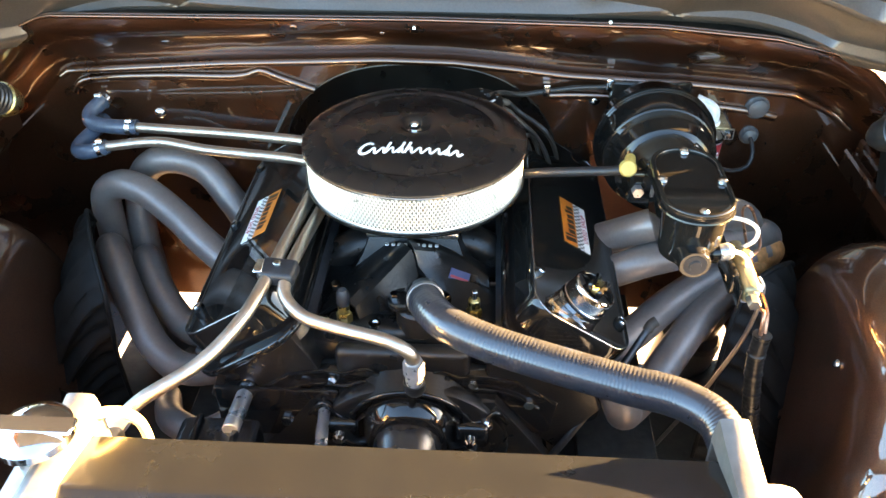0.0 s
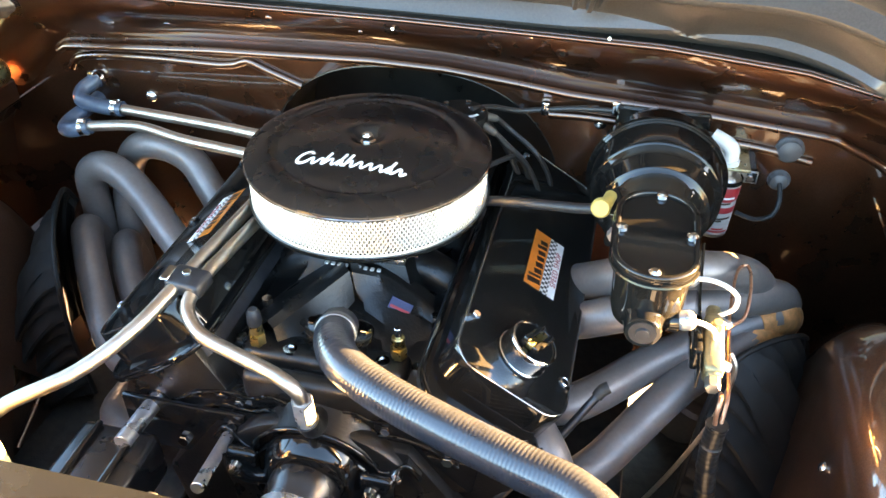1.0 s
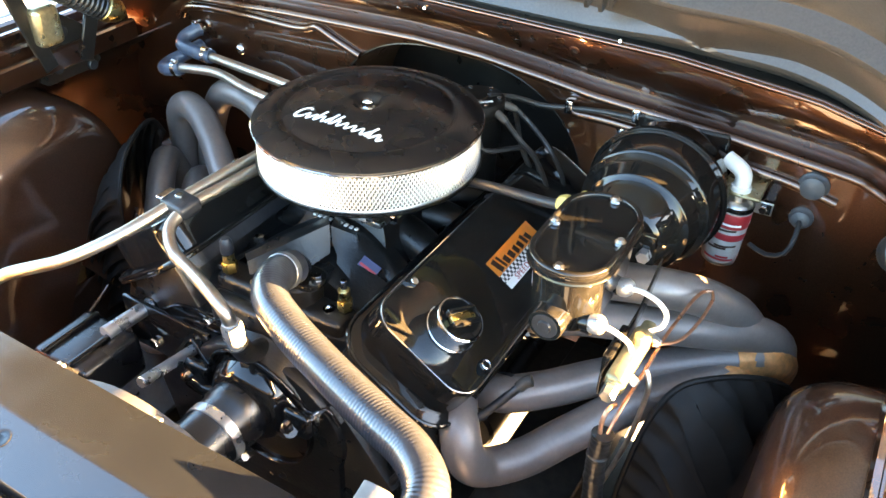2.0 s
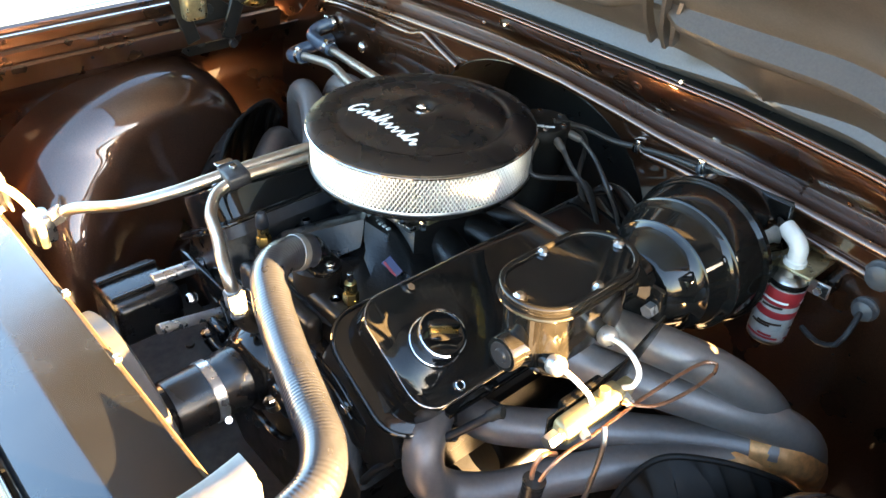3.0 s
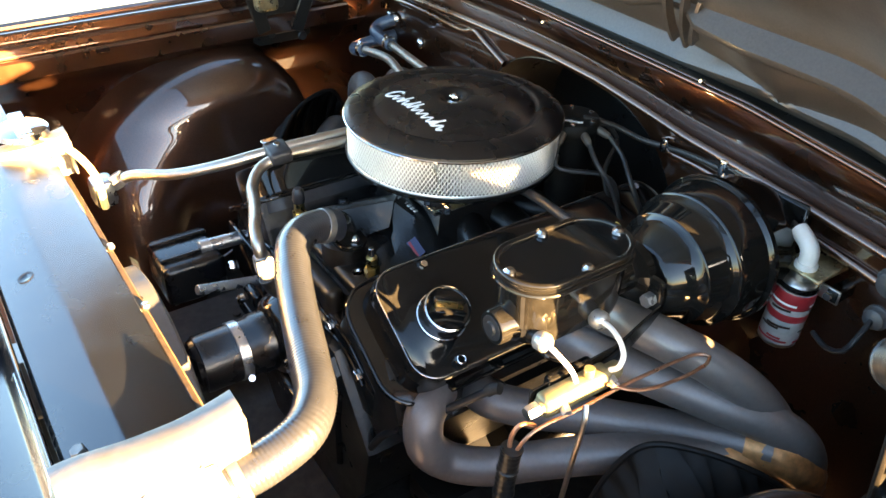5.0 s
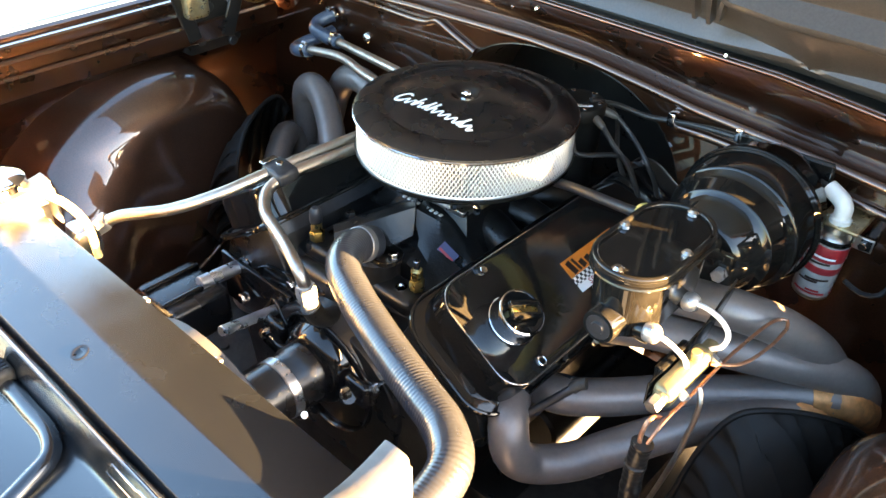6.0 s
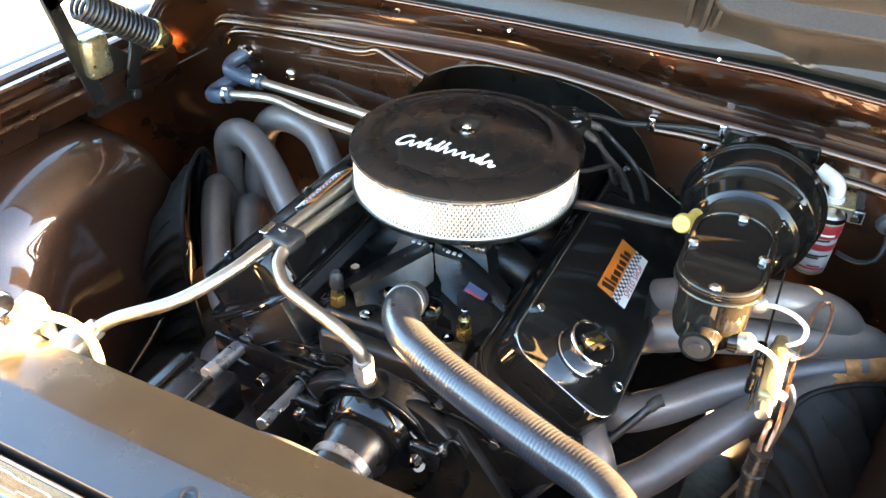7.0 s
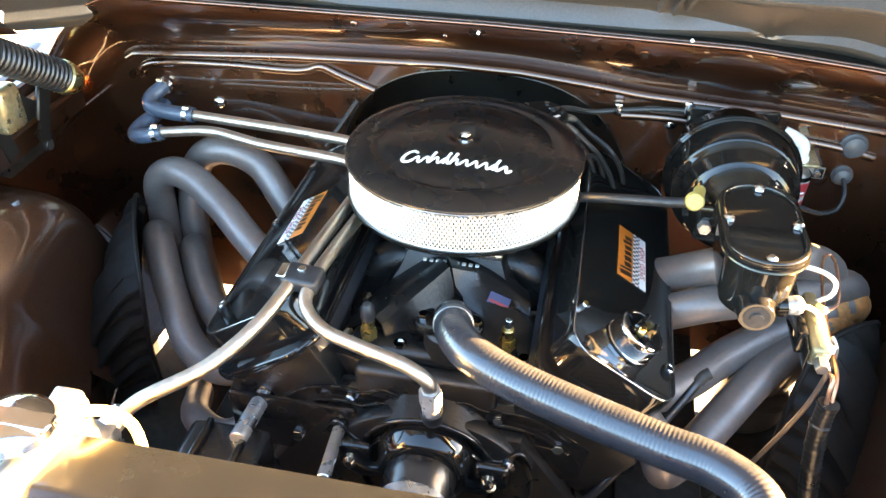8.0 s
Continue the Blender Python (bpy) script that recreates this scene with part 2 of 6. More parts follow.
def sweep(path, radius, n=12, caps=True):
    """A tube along a list of points; radius is a number or a function of the length run."""
    verts, faces = [], []
    up = Vector((0, 0, 1))
    t0 = (path[1] - path[0]).normalized()
    side = t0.cross(up)
    if side.length < 0.1:
        side = t0.cross(Vector((1, 0, 0)))
    side.normalize()
    run = 0.0
    for i, p in enumerate(path):
        t = (path[min(i + 1, len(path) - 1)] - path[max(i - 1, 0)]).normalized()
        side = (side - t * side.dot(t)).normalized()
        other = t.cross(side)
        if i:
            run += (p - path[i - 1]).length
        r = radius(run) if callable(radius) else radius
        for k in range(n):
            a = 2 * math.pi * k / n
            verts.append(p + side * (r * math.cos(a)) + other * (r * math.sin(a)))
    for i in range(len(path) - 1):
        for k in range(n):
            faces.append((i * n + k, i * n + (k + 1) % n, (i + 1) * n + (k + 1) % n, (i + 1) * n + k))
    if caps:
        faces.append(tuple(range(n)))
        faces.append(tuple(range((len(path) - 1) * n, len(path) * n)))
    return raw(verts, faces)


def pipe(pts, r, n=12, step=0.012):
    return sweep(smooth_path(pts, step), r, n)


def extrude_poly(pts, depth, bevel=0.0, seg=2):
    """A flat outline in x, y raised by depth along z, with rounded rims."""
    bm = bmesh.new()
    f = bm.faces.new([bm.verts.new((x, y, 0)) for x, y in pts])
    r = bmesh.ops.extrude_face_region(bm, geom=[f])
    bmesh.ops.translate(bm, vec=(0, 0, depth), verts=[v for v in r["geom"] if isinstance(v, bmesh.types.BMVert)])
    if bevel:
        es = [e for e in bm.edges if abs(e.verts[0].co.z - e.verts[1].co.z) < 1e-7]
        bmesh.ops.bevel(bm, geom=es, offset=bevel, segments=seg, affect="EDGES", profile=0.5)
    return bm


def round_rect(w, h, r, n=6):
    pts = []
    for cx, cy, a0 in ((w / 2 - r, h / 2 - r, 0), (-w / 2 + r, h / 2 - r, 90), (-w / 2 + r, -h / 2 + r, 180), (w / 2 - r, -h / 2 + r, 270)):
        for i in range(n + 1):
            a = radians(a0 + 90 * i / n)
            pts.append((cx + r * math.cos(a), cy + r * math.sin(a)))
    return pts


def sheet(rows, thick):
    """A plate through a grid of points, given thickness."""
    n = len(rows[0])
    verts = [v for r in rows for v in r]
    faces = [(i * n + k, i * n + k + 1, (i + 1) * n + k + 1, (i + 1) * n + k) for i in range(len(rows) - 1) for k in range(n - 1)]
    bm = raw(verts, faces)
    bmesh.ops.recalc_face_normals(bm, faces=bm.faces)
    bmesh.ops.solidify(bm, geom=list(bm.faces), thickness=thick)
    return bm


def curve_of(table):
    xs, ys = zip(*table)
    return lambda x: float(np.interp(x, xs, ys))


# ---- ground ----
def build_ground():
    n = 24
    rings = [0, 2, 5, 12, 40, 150, 600, 2500]
    verts, faces = [(0, 0, 0)], []
    for r in rings[1:]:
        for i in range(n):
            a = 2 * math.pi * i / n
            verts.append((r * math.cos(a), r * math.sin(a), 0))
    for i in range(n):
        faces.append((0, 1 + i, 1 + (i + 1) % n))
    for q in range(len(rings) - 2):
        for i in range(n):
            a, b = 1 + q * n, 1 + (q + 1) * n
            faces.append((a + i, b + i, b + (i + 1) % n, a + (i + 1) % n))
    ob = part("ground", raw(verts, faces), M_CONCRETE, smooth=False)
    tagged(ob, "pale concrete ground under the parked truck", "ground", kind="structure")


build_ground()

# ---- firewall and cowl ----
FW = 0.275
bead_z = curve_of([(-0.80, 0.95), (-0.74, 1.0), (-0.69, 1.05), (-0.38, 1.072), (-0.08, 1.085), (0.05, 1.083), (0.17, 1.072), (0.26, 1.062),
                   (0.47, 1.052), (0.68, 1.035), (0.76, 1.0), (0.82, 0.95)])
ridge_z = curve_of([(-0.84, 1.02), (-0.78, 1.10), (-0.72, 1.16), (-0.66, 1.185), (0.0, 1.19), (0.4, 1.185), (0.6, 1.168), (0.72, 1.14), (0.78, 1.11), (0.86, 1.03)])


def arch_z(x):
    u = (x + 0.015) / 0.275
    return 0.86 + 0.215 * max(0.0, 1 - abs(u) ** 2.6) ** 0.5


def build_firewall():
    fw = thing("wall_firewall", "brown painted steel firewall with pressed beads and deep pocket", "firewall", (0, FW, 0.3), kind="structure")
    xs = [-0.885 + 0.595 * i / 14 for i in range(14)]
    arch_xs = [-0.29 + 0.55 * i / 44 for i in range(45)]
    xs2 = [0.26 + 0.625 * i / 14 for i in range(1, 15)]
    left = [[(x, FW, 0.50 + (max(ridge_z(x) - 0.12, 1.03) - 0.50) * k / 10) for k in range(11)] for x in xs + [arch_xs[0]]]
    right = [[(x, FW, 0.50 + (max(ridge_z(x) - 0.12, 1.03) - 0.50) * k / 10) for k in range(11)] for x in [arch_xs[-1]] + xs2]
    mid = [[(x, FW, arch_z(x) + (bead_z(x) - arch_z(x)) * k / 4) for k in range(5)] for x in arch_xs]
    bm = join(sheet(left, -0.003), sheet(right, -0.003), sheet(mid, -0.003))
    part("panel", bm, M_BROWN, fw)
    # pocket walls, with a rolled lip at the mouth
    rows = []
    for d, g in ((0.002, 0.0), (0.012, -0.003), (0.05, -0.008), (0.20, -0.012)):
        row = [(-0.29 - g, FW + d, 0.5)]
        row += [(x, FW + d, max(0.5, arch_z(x) + g)) for x in arch_xs]
        row += [(0.26 + g, FW + d, 0.5)]
        rows.append(row)
    part("pocket", sheet(rows, 0.003), M_CAST, fw, "black pocket wall")
    back = [[(-0.30 + 0.57 * i / 8, FW + 0.20, 0.5 + 0.6 * k / 4) for k in range(5)] for i in range(9)]
    part("pocket_back", sheet(back, 0.003), M_CAST, fw, "black pocket back")
    # cowl face: leans forward from the bead to the seam
    rows = []
    for i in range(61):
        x = -0.84 + 1.70 * i / 60
        zb, zr = bead_z(x) + 0.004, ridge_z(x)
        row = []
        for k in range(9):
            u = k / 8
            row.append((x, FW - 0.002 - 0.083 * u ** 1.8 * (3 - 2 * u) / 1.0 * 0.999, zb + (zr - zb) * u))
        rows.append(row)
    part("cowl_face", sheet(rows, 0.003), M_BROWN, fw)
    # pinch seam along the top and the step behind it
    seam = [Vector((-0.84 + 1.70 * i / 80, FW - 0.086, ridge_z(-0.84 + 1.70 * i / 80) + 0.003)) for i in range(81)]
    part("pinch_seam", sweep(seam, 0.0030, 10), M_BROWN, fw)
    seam = [p + Vector((0, 0.012, 0.000)) for p in seam]
    part("pinch_seam", sweep(seam, 0.0026, 10), M_BROWN, fw)
    # pressed beads
    up = [Vector((x, FW - 0.004 - 0.002, bead_z(x))) for x in [-0.70 + 1.50 * i / 90 for i in range(91)]]
    part("bead", sweep([p - Vector((0, 0.003, 0)) for p in up], 0.0072, 14), M_BROWN, fw)
    part("bead", pipe([(-0.685, FW - 0.002, 1.005), (-0.67, FW - 0.003, 1.025), (-0.62, FW - 0.003, 1.036), (-0.5, FW - 0.003, 1.043), (-0.36, FW - 0.003, 1.045),
                       (-0.335, FW - 0.003, 1.05), (-0.315, FW - 0.004, 1.058), (-0.295, FW - 0.003, 1.05), (-0.275, FW - 0.003, 1.042), (-0.215, FW - 0.002, 1.02)], 0.0085, 14), M_BROWN, fw)
    part("bead", pipe([(0.23, FW - 0.003, 1.02), (0.30, FW - 0.003, 1.022), (0.45, FW - 0.003, 1.012), (0.60, FW - 0.003, 0.998), (0.66, FW - 0.002, 0.985)], 0.0080, 14), M_BROWN, fw)
    for x, z in ((-0.528, 0.962), (0.318, 1.012), (-0.46, 0.80)):
        part("bolt_head", lathe([(0, 0), (0.0105, 0), (0.0115, 0.003), (0.009, 0.007), (0.004, 0.009), (0, 0.009)], 16, (x, FW - 0.001, z), (x, FW - 0.02, z)), M_CHROME, fw)
    # drilled holes with a dished, polished edge on the cowl face
    for x, y, z, ny, nz, r in ((0.25, 0.191, 1.165, -0.89, -0.45, 0.0062), (-0.222, 0.188, 1.175, -0.97, -0.25, 0.0042), (-0.07, 0.194, 1.166, -0.86, -0.51, 0.0028), (0.571, 0.22, 1.111, -0.72, -0.69, 0.0036)):
        rim = part("hole_rim", lathe([(r * 0.72, 0.0002), (r * 0.80, 0.0022), (r * 1.15, 0.0020), (r * 1.55, 0.0004)], 20, (x, y, z), (x, y + ny, z + nz)), M_BROWN, fw)
        part("hole", lathe([(0, 0.0006), (r * 0.80, 0.0008)], 16, (x, y, z), (x, y + ny, z + nz)), M_FLAP, rim, "dark drilled hole")
    for x, z, y in ((0.317, 1.192, 0.196), (-0.014, 1.178, 0.188)):
        part("screw", rod((x, y + 0.004, z), (x, y - 0.004, z + 0.002), 0.0028, 10), M_CHROME, fw)
    for x, z, r in ((0.623, 1.004, 0.02), (0.62, 0.946, 0.016)):
        part("grommet", lathe([(0, 0), (r * 1.15, 0), (r * 1.15, 0.004), (r, 0.006), (r * 0.9, 0.012), (r * 0.5, 0.016), (0, 0.017)], 20, (x, FW, z), (x, FW - 0.1, z)), M_PLASTIC, fw, "grey rubber grommet")
    # cowl top behind the seam, coloured black so the gap under the hood stays dark
    rows = [[(-0.86 + 1.74 * i / 20, 0.20 + d, ridge_z(-0.86 + 1.74 * i / 20) + h) for d, h in ((0, 0.0), (0.06, 0.005), (0.35, 0.04))] for i in range(21)]
    part("cowl_top", sheet(rows, 0.003), M_CAST, fw, "cowl top blackened to keep the gap under the hood dark")


build_firewall()


def build_hood():
    hood = thing("hood", "open brown hood with a dark ribbed underside", "hood", (0, 0.19, 1.22))
    c45 = math.sqrt(0.5)

    def at(x, s, n):   # s: up the panel, n: out of the underside
        bow = 0.125 * (max(0.0, abs(x) - 0.50) / 0.295) ** 2.2
        s += 0.10 * (max(0.0, abs(x) - 0.69) / 0.10) ** 1.4 * max(0.0, 1 - (s + 0.105) / 0.5)   # rounded rear corners
        return (x, 0.182 - c45 * (s + n + bow), 1.233 + c45 * (s - n - bow))
    # depth of the step behind the rear rim: deep in the middle, pinched near the bracket, shallow outboard
    step = curve_of([(0, 0.036), (0.24, 0.034), (0.33, 0.022), (0.43, 0.0015), (0.46, 0.010), (0.55, 0.018), (0.9, 0.018)])
    crest = curve_of([(0, -0.058), (0.25, -0.058), (0.40, -0.038), (0.46, -0.055), (0.60, -0.062), (0.9, -0.066)])
    rib_h = curve_of([(0, 0.030), (0.20, 0.030), (0.245, 0.012), (0.285, 0.010), (0.32, 0.030), (0.40, 0.037), (0.9, 0.037)])
    deep = 0.040
    xs = [-0.790 + 1.58 * i / 170 for i in range(171)]
    rows = []
    for x in xs:
        a = abs(x)
        d, c, r = step(a), crest(a), rib_h(a)
        base = max(d + 0.002, 0.012)
        top = -(deep - r)
        prof = [(-0.105, -0.004), (c - 0.012, 0.0), (c - 0.003, -0.0005), (c + 0.001, -0.003), (c + 0.28 * d, -d * 0.92), (c + 0.34 * d + 0.004, -d - 0.001), (0.012, -base),
                (0.036, -base), (0.043, top - 0.003), (0.047, top), (0.053, top), (0.057, top - 0.003), (0.057 + 0.10 * r, top - r * 0.90), (0.058 + 0.16 * r, -deep + 0.0015),
                (0.066 + 0.40 * r, -deep - 0.0005), (0.085 + 0.4 * r, -deep - 0.001)]
        prof += [(0.13 + 0.95 * k / 8, -deep - 0.001 - 0.006 * math.sin(math.pi * k / 8)) for k in range(9)]
        rows.append([at(x, s, n) for s, n in prof])
    part("inner_panel", sheet(rows, 0.0015), M_UNDER, hood, "dark pressed underside panel")
    xo = [-0.80 + 1.60 * i / 36 for i in range(37)]
    part("skin", sheet([[at(x, -0.10 + 1.20 * k / 10, -0.052) for k in range(11)] for x in xo], 0.002), M_BROWN, hood)
    # stays bridging the groove
    for s in (-1, 1):
        for x0, s0, s1 in ((0.262, 0.000, 0.115), (0.283, -0.005, 0.09), (0.300, 0.01, 0.07)):
            bm = sheet([[at(s * (x0 + 0.004 * k + dx), s0 + (s1 - s0) * k / 4, -0.003 - 0.033 * (k / 4) ** 2 + dn) for dx, dn in ((-0.006, -0.012), (-0.003, 0.0), (0.003, 0.0), (0.006, -0.012))] for k in range(5)], 0.0015)
            part("stay", bm, M_UNDER, hood)
        part("edge_flange", sheet([[at(s * (0.797 + dx), -0.10 + 1.20 * k / 10, n) for dx, n in ((0.003, -0.052), (0.010, -0.040), (0.012, -0.015), (0.006, 0.004), (-0.012, 0.006))] for k in range(11)], 0.002), M_BROWN, hood)
    part("front_flange", sheet([[at(x, 1.09, n) for n in (-0.052, -0.02)] for x in xo], 0.002), M_BROWN, hood)
    return hood


build_hood()


# ---- inner fenders, fenders ----
def build_inner_fender(s):
    side = "brown painted inner fender with rounded wheelhouse and top rail"
    ob = thing("inner_fender", side, "inner fender", (s * 0.85, -0.1, 0.5), group="inner fenders")
    dz = -0.045 if s > 0 else 0.0   # the body leans a little to this side
    # upright panel under the rail
    rows = []
    for i in range(25):
        y = FW - 1.15 * i / 24
        rows.append([(s * x, y, z) for x, z in ((0.789, 0.952 + dz), (0.805, 0.940 + dz), (0.84, 0.915 + dz), (0.87, 0.87 + dz), (0.885, 0.8), (0.885, 0.5), (0.885, 0.25))])
    part("panel", sheet(rows, 0.003), M_BROWN, ob)
    # top rail: stepped channels between folded lips
    prof = [(0.786, 0.950), (0.785, 0.988), (0.789, 0.992), (0.797, 0.992), (0.800, 0.984), (0.806, 0.984), (0.808, 1.010), (0.812, 1.014), (0.824, 1.014), (0.827, 1.006), (0.832, 1.006),
            (0.834, 1.030), (0.838, 1.034), (0.852, 1.034), (0.855, 1.027), (0.860, 1.027), (0.862, 1.040), (0.872, 1.044), (0.90, 1.040)]
    rows = [[(s * x, FW - 0.05 - 1.08 * i / 12, z + dz) for x, z in prof] for i in range(13)]
    part("rail", sheet(rows, 0.003), M_BROWN, ob, smooth=False)
    # wheelhouse: a blunt face with a broad rounded shoulder, fuller to the front
    cy, cz = -0.150, 0.62
    reach = curve_of([(-60, 0.30), (-40, 0.205), (-22, 0.185), (0, 0.212), (25, 0.240), (40, 0.270), (60, 0.303), (75, 0.300), (90, 0.289), (116, 0.280), (143, 0.290), (170, 0.330), (200, 0.375), (235, 0.42)])
    # smooth the table by a running mean so that the shoulder has no kinks
    soft_reach = lambda a: sum(reach(a + d) for d in range(-16, 17, 4)) / 9
    wide = curve_of([(-60, 0.05), (40, 0.06), (80, 0.075), (110, 0.095), (150, 0.150), (180, 0.21), (235, 0.25)])   # breadth of the shoulder
    rows = []
    for i in range(119):
        a = -60 + 295 * i / 118
        r0, w = soft_reach(a), wide(a)
        prof = [(-r0 + 0.004 + (r0 - w - 0.004) * k / 5, 0.004 * k / 5) for k in range(5)]
        prof += [(-w + (w + 0.020) * math.sin(radians(q)), 0.004 + 0.105 * (1 - math.cos(radians(q)))) for q in range(0, 79, 6)]
        prof += [(0.022, 0.125), (0.025, 0.17), (0.026, 0.215)]
        row = []
        for d, x in prof:
            y, z = cy + (r0 + d) * math.cos(radians(a)), cz + (r0 + d) * math.sin(radians(a))
            fore = min(1.0, max(0.0, (-0.22 - y) / 0.20))
            row.append((s * (0.672 + x - (0.17 + 0.30 * fore * fore * (3 - 2 * fore)) * max(0.0, 0.80 + 0.03 * fore - z) * max(0.0, 1 - x / 0.12)), y, z))
        rows.append(row)
    part("wheelhouse", sheet(rows, 0.003), M_DULLBROWN, ob)
    # skirt below and before the wheelhouse
    rows = [[(s * x, -0.62 + 0.68 * i / 10, z) for x, z in ((0.665, 0.56), (0.66, 0.48), (0.68, 0.36), (0.74, 0.28))] for i in range(11)]
    part("skirt", sheet(rows, 0.003), M_DULLBROWN, ob)
    # unseen panel behind the wheelhouse, down to the frame, added to block ground light
    rows = [[(s * x, 0.05 + (FW - 0.052) * i / 6, z) for x, z in ((0.883, 0.62), (0.83, 0.565), (0.76, 0.525), (0.70, 0.505), (0.655, 0.495))] for i in range(7)]
    part("apron", sheet(rows, 0.003), M_BROWN, ob)
    # swaged arch under the shoulder at the back of the face
    arch = [(s * (0.650 - 0.008 * k), 0.02 - 0.045 * k - 0.012 * k * k, 0.66 - 0.075 * k + 0.006 * k * k) for k in range(4)]
    part("swage", pipe(arch, 0.006, 10), M_BROWN, ob)
    return ob


for s in (-1, 1):
    build_inner_fender(s)


def build_fender(s):
    ob = thing("fender", "brown metallic painted front fender beside the engine bay", "fender", (s * 0.95, -0.1, 0.9), group="front fenders")
    prof = [(0.895, 1.030), (0.905, 1.038), (0.93, 1.040), (0.965, 1.03), (0.985, 1.0), (0.99, 0.95), (0.985, 0.8), (0.98, 0.30)]
    dz = -0.045 if s > 0 else 0.0
    rows = [[(s * x, 0.3 - 1.25 * i / 16, z + dz - 0.02 * (i / 16) ** 2) for x, z in prof] for i in range(17)]
    part("skin", sheet(rows, 0.003), M_BROWN, ob)


for s in (-1, 1):
    build_fender(s)


def build_core_support(s):
    ob = thing("radiator_support", "brown painted radiator support panel beside the radiator", "support panel", (s * 0.66, -0.70, 0.6), group="radiator supports")
    rows = []
    for i in range(11):
        x = (0.455 if s < 0 else 0.60) + (0.43 if s < 0 else 0.285) * i / 10
        rows.append([(s * x, y, z) for y, z in ((-0.60, 1.005), (-0.64, 1.01), (-0.672, 1.005), (-0.682, 0.98), (-0.684, 0.90), (-0.690, 0.80), (-0.684, 0.70), (-0.684, 0.30))])
    part("panel", sheet(rows, 0.003), M_BROWN, ob)
    for x in (0.52, 0.66, 0.80) if s < 0 else (0.66, 0.80):
        part("bolt", hexnut((s * x, -0.62, 1.006), (s * x, -0.62, 1.018), 0.010), M_ZINC, ob)


for s in (-1, 1):
    build_core_support(s)


# ---- cab behind the hood ----
def build_cab():
    cab = thing("truck_cab", "brown truck cab front with a dark windshield behind the hood", "truck cab", (0, 0.6, 0.9))
    for s in (-1, 1):
        part("cowl_side", sheet([[(s * x, y, z + dz) for x, z in ((0.80, z0), (0.88, z0 - 0.01), (0.96, z0 - 0.02), (0.985, z0 - 0.05), (0.99, 0.4))] for y, z0, dz in ((0.20, 1.035, 0), (0.30, 1.05, 0), (0.62, 1.10, 0))], 0.004), M_BROWN, cab)
        part("pillar", pipe([(s * 0.83, 0.60, 1.09), (s * 0.80, 0.75, 1.45), (s * 0.74, 0.98, 1.82)], 0.035, 10), M_BROWN, cab)
    part("windshield", sheet([[(-0.80 + 1.6 * i / 8, 0.58 + 0.40 * v + 0.05 * (i / 4 - 1) ** 2, 1.20 + 0.60 * v) for v in (0, 0.5, 1)] for i in range(9)], 0.005), M_GLASS, cab, "dark tinted windshield glass")
    part("roof_edge", sheet([[(-0.80 + 1.6 * i / 8, 0.97 + d, 1.80 + h) for d, h in ((0, 0), (0.05, 0.03), (0.5, 0.05))] for i in range(9)], 0.004), M_BROWN, cab)


build_cab()


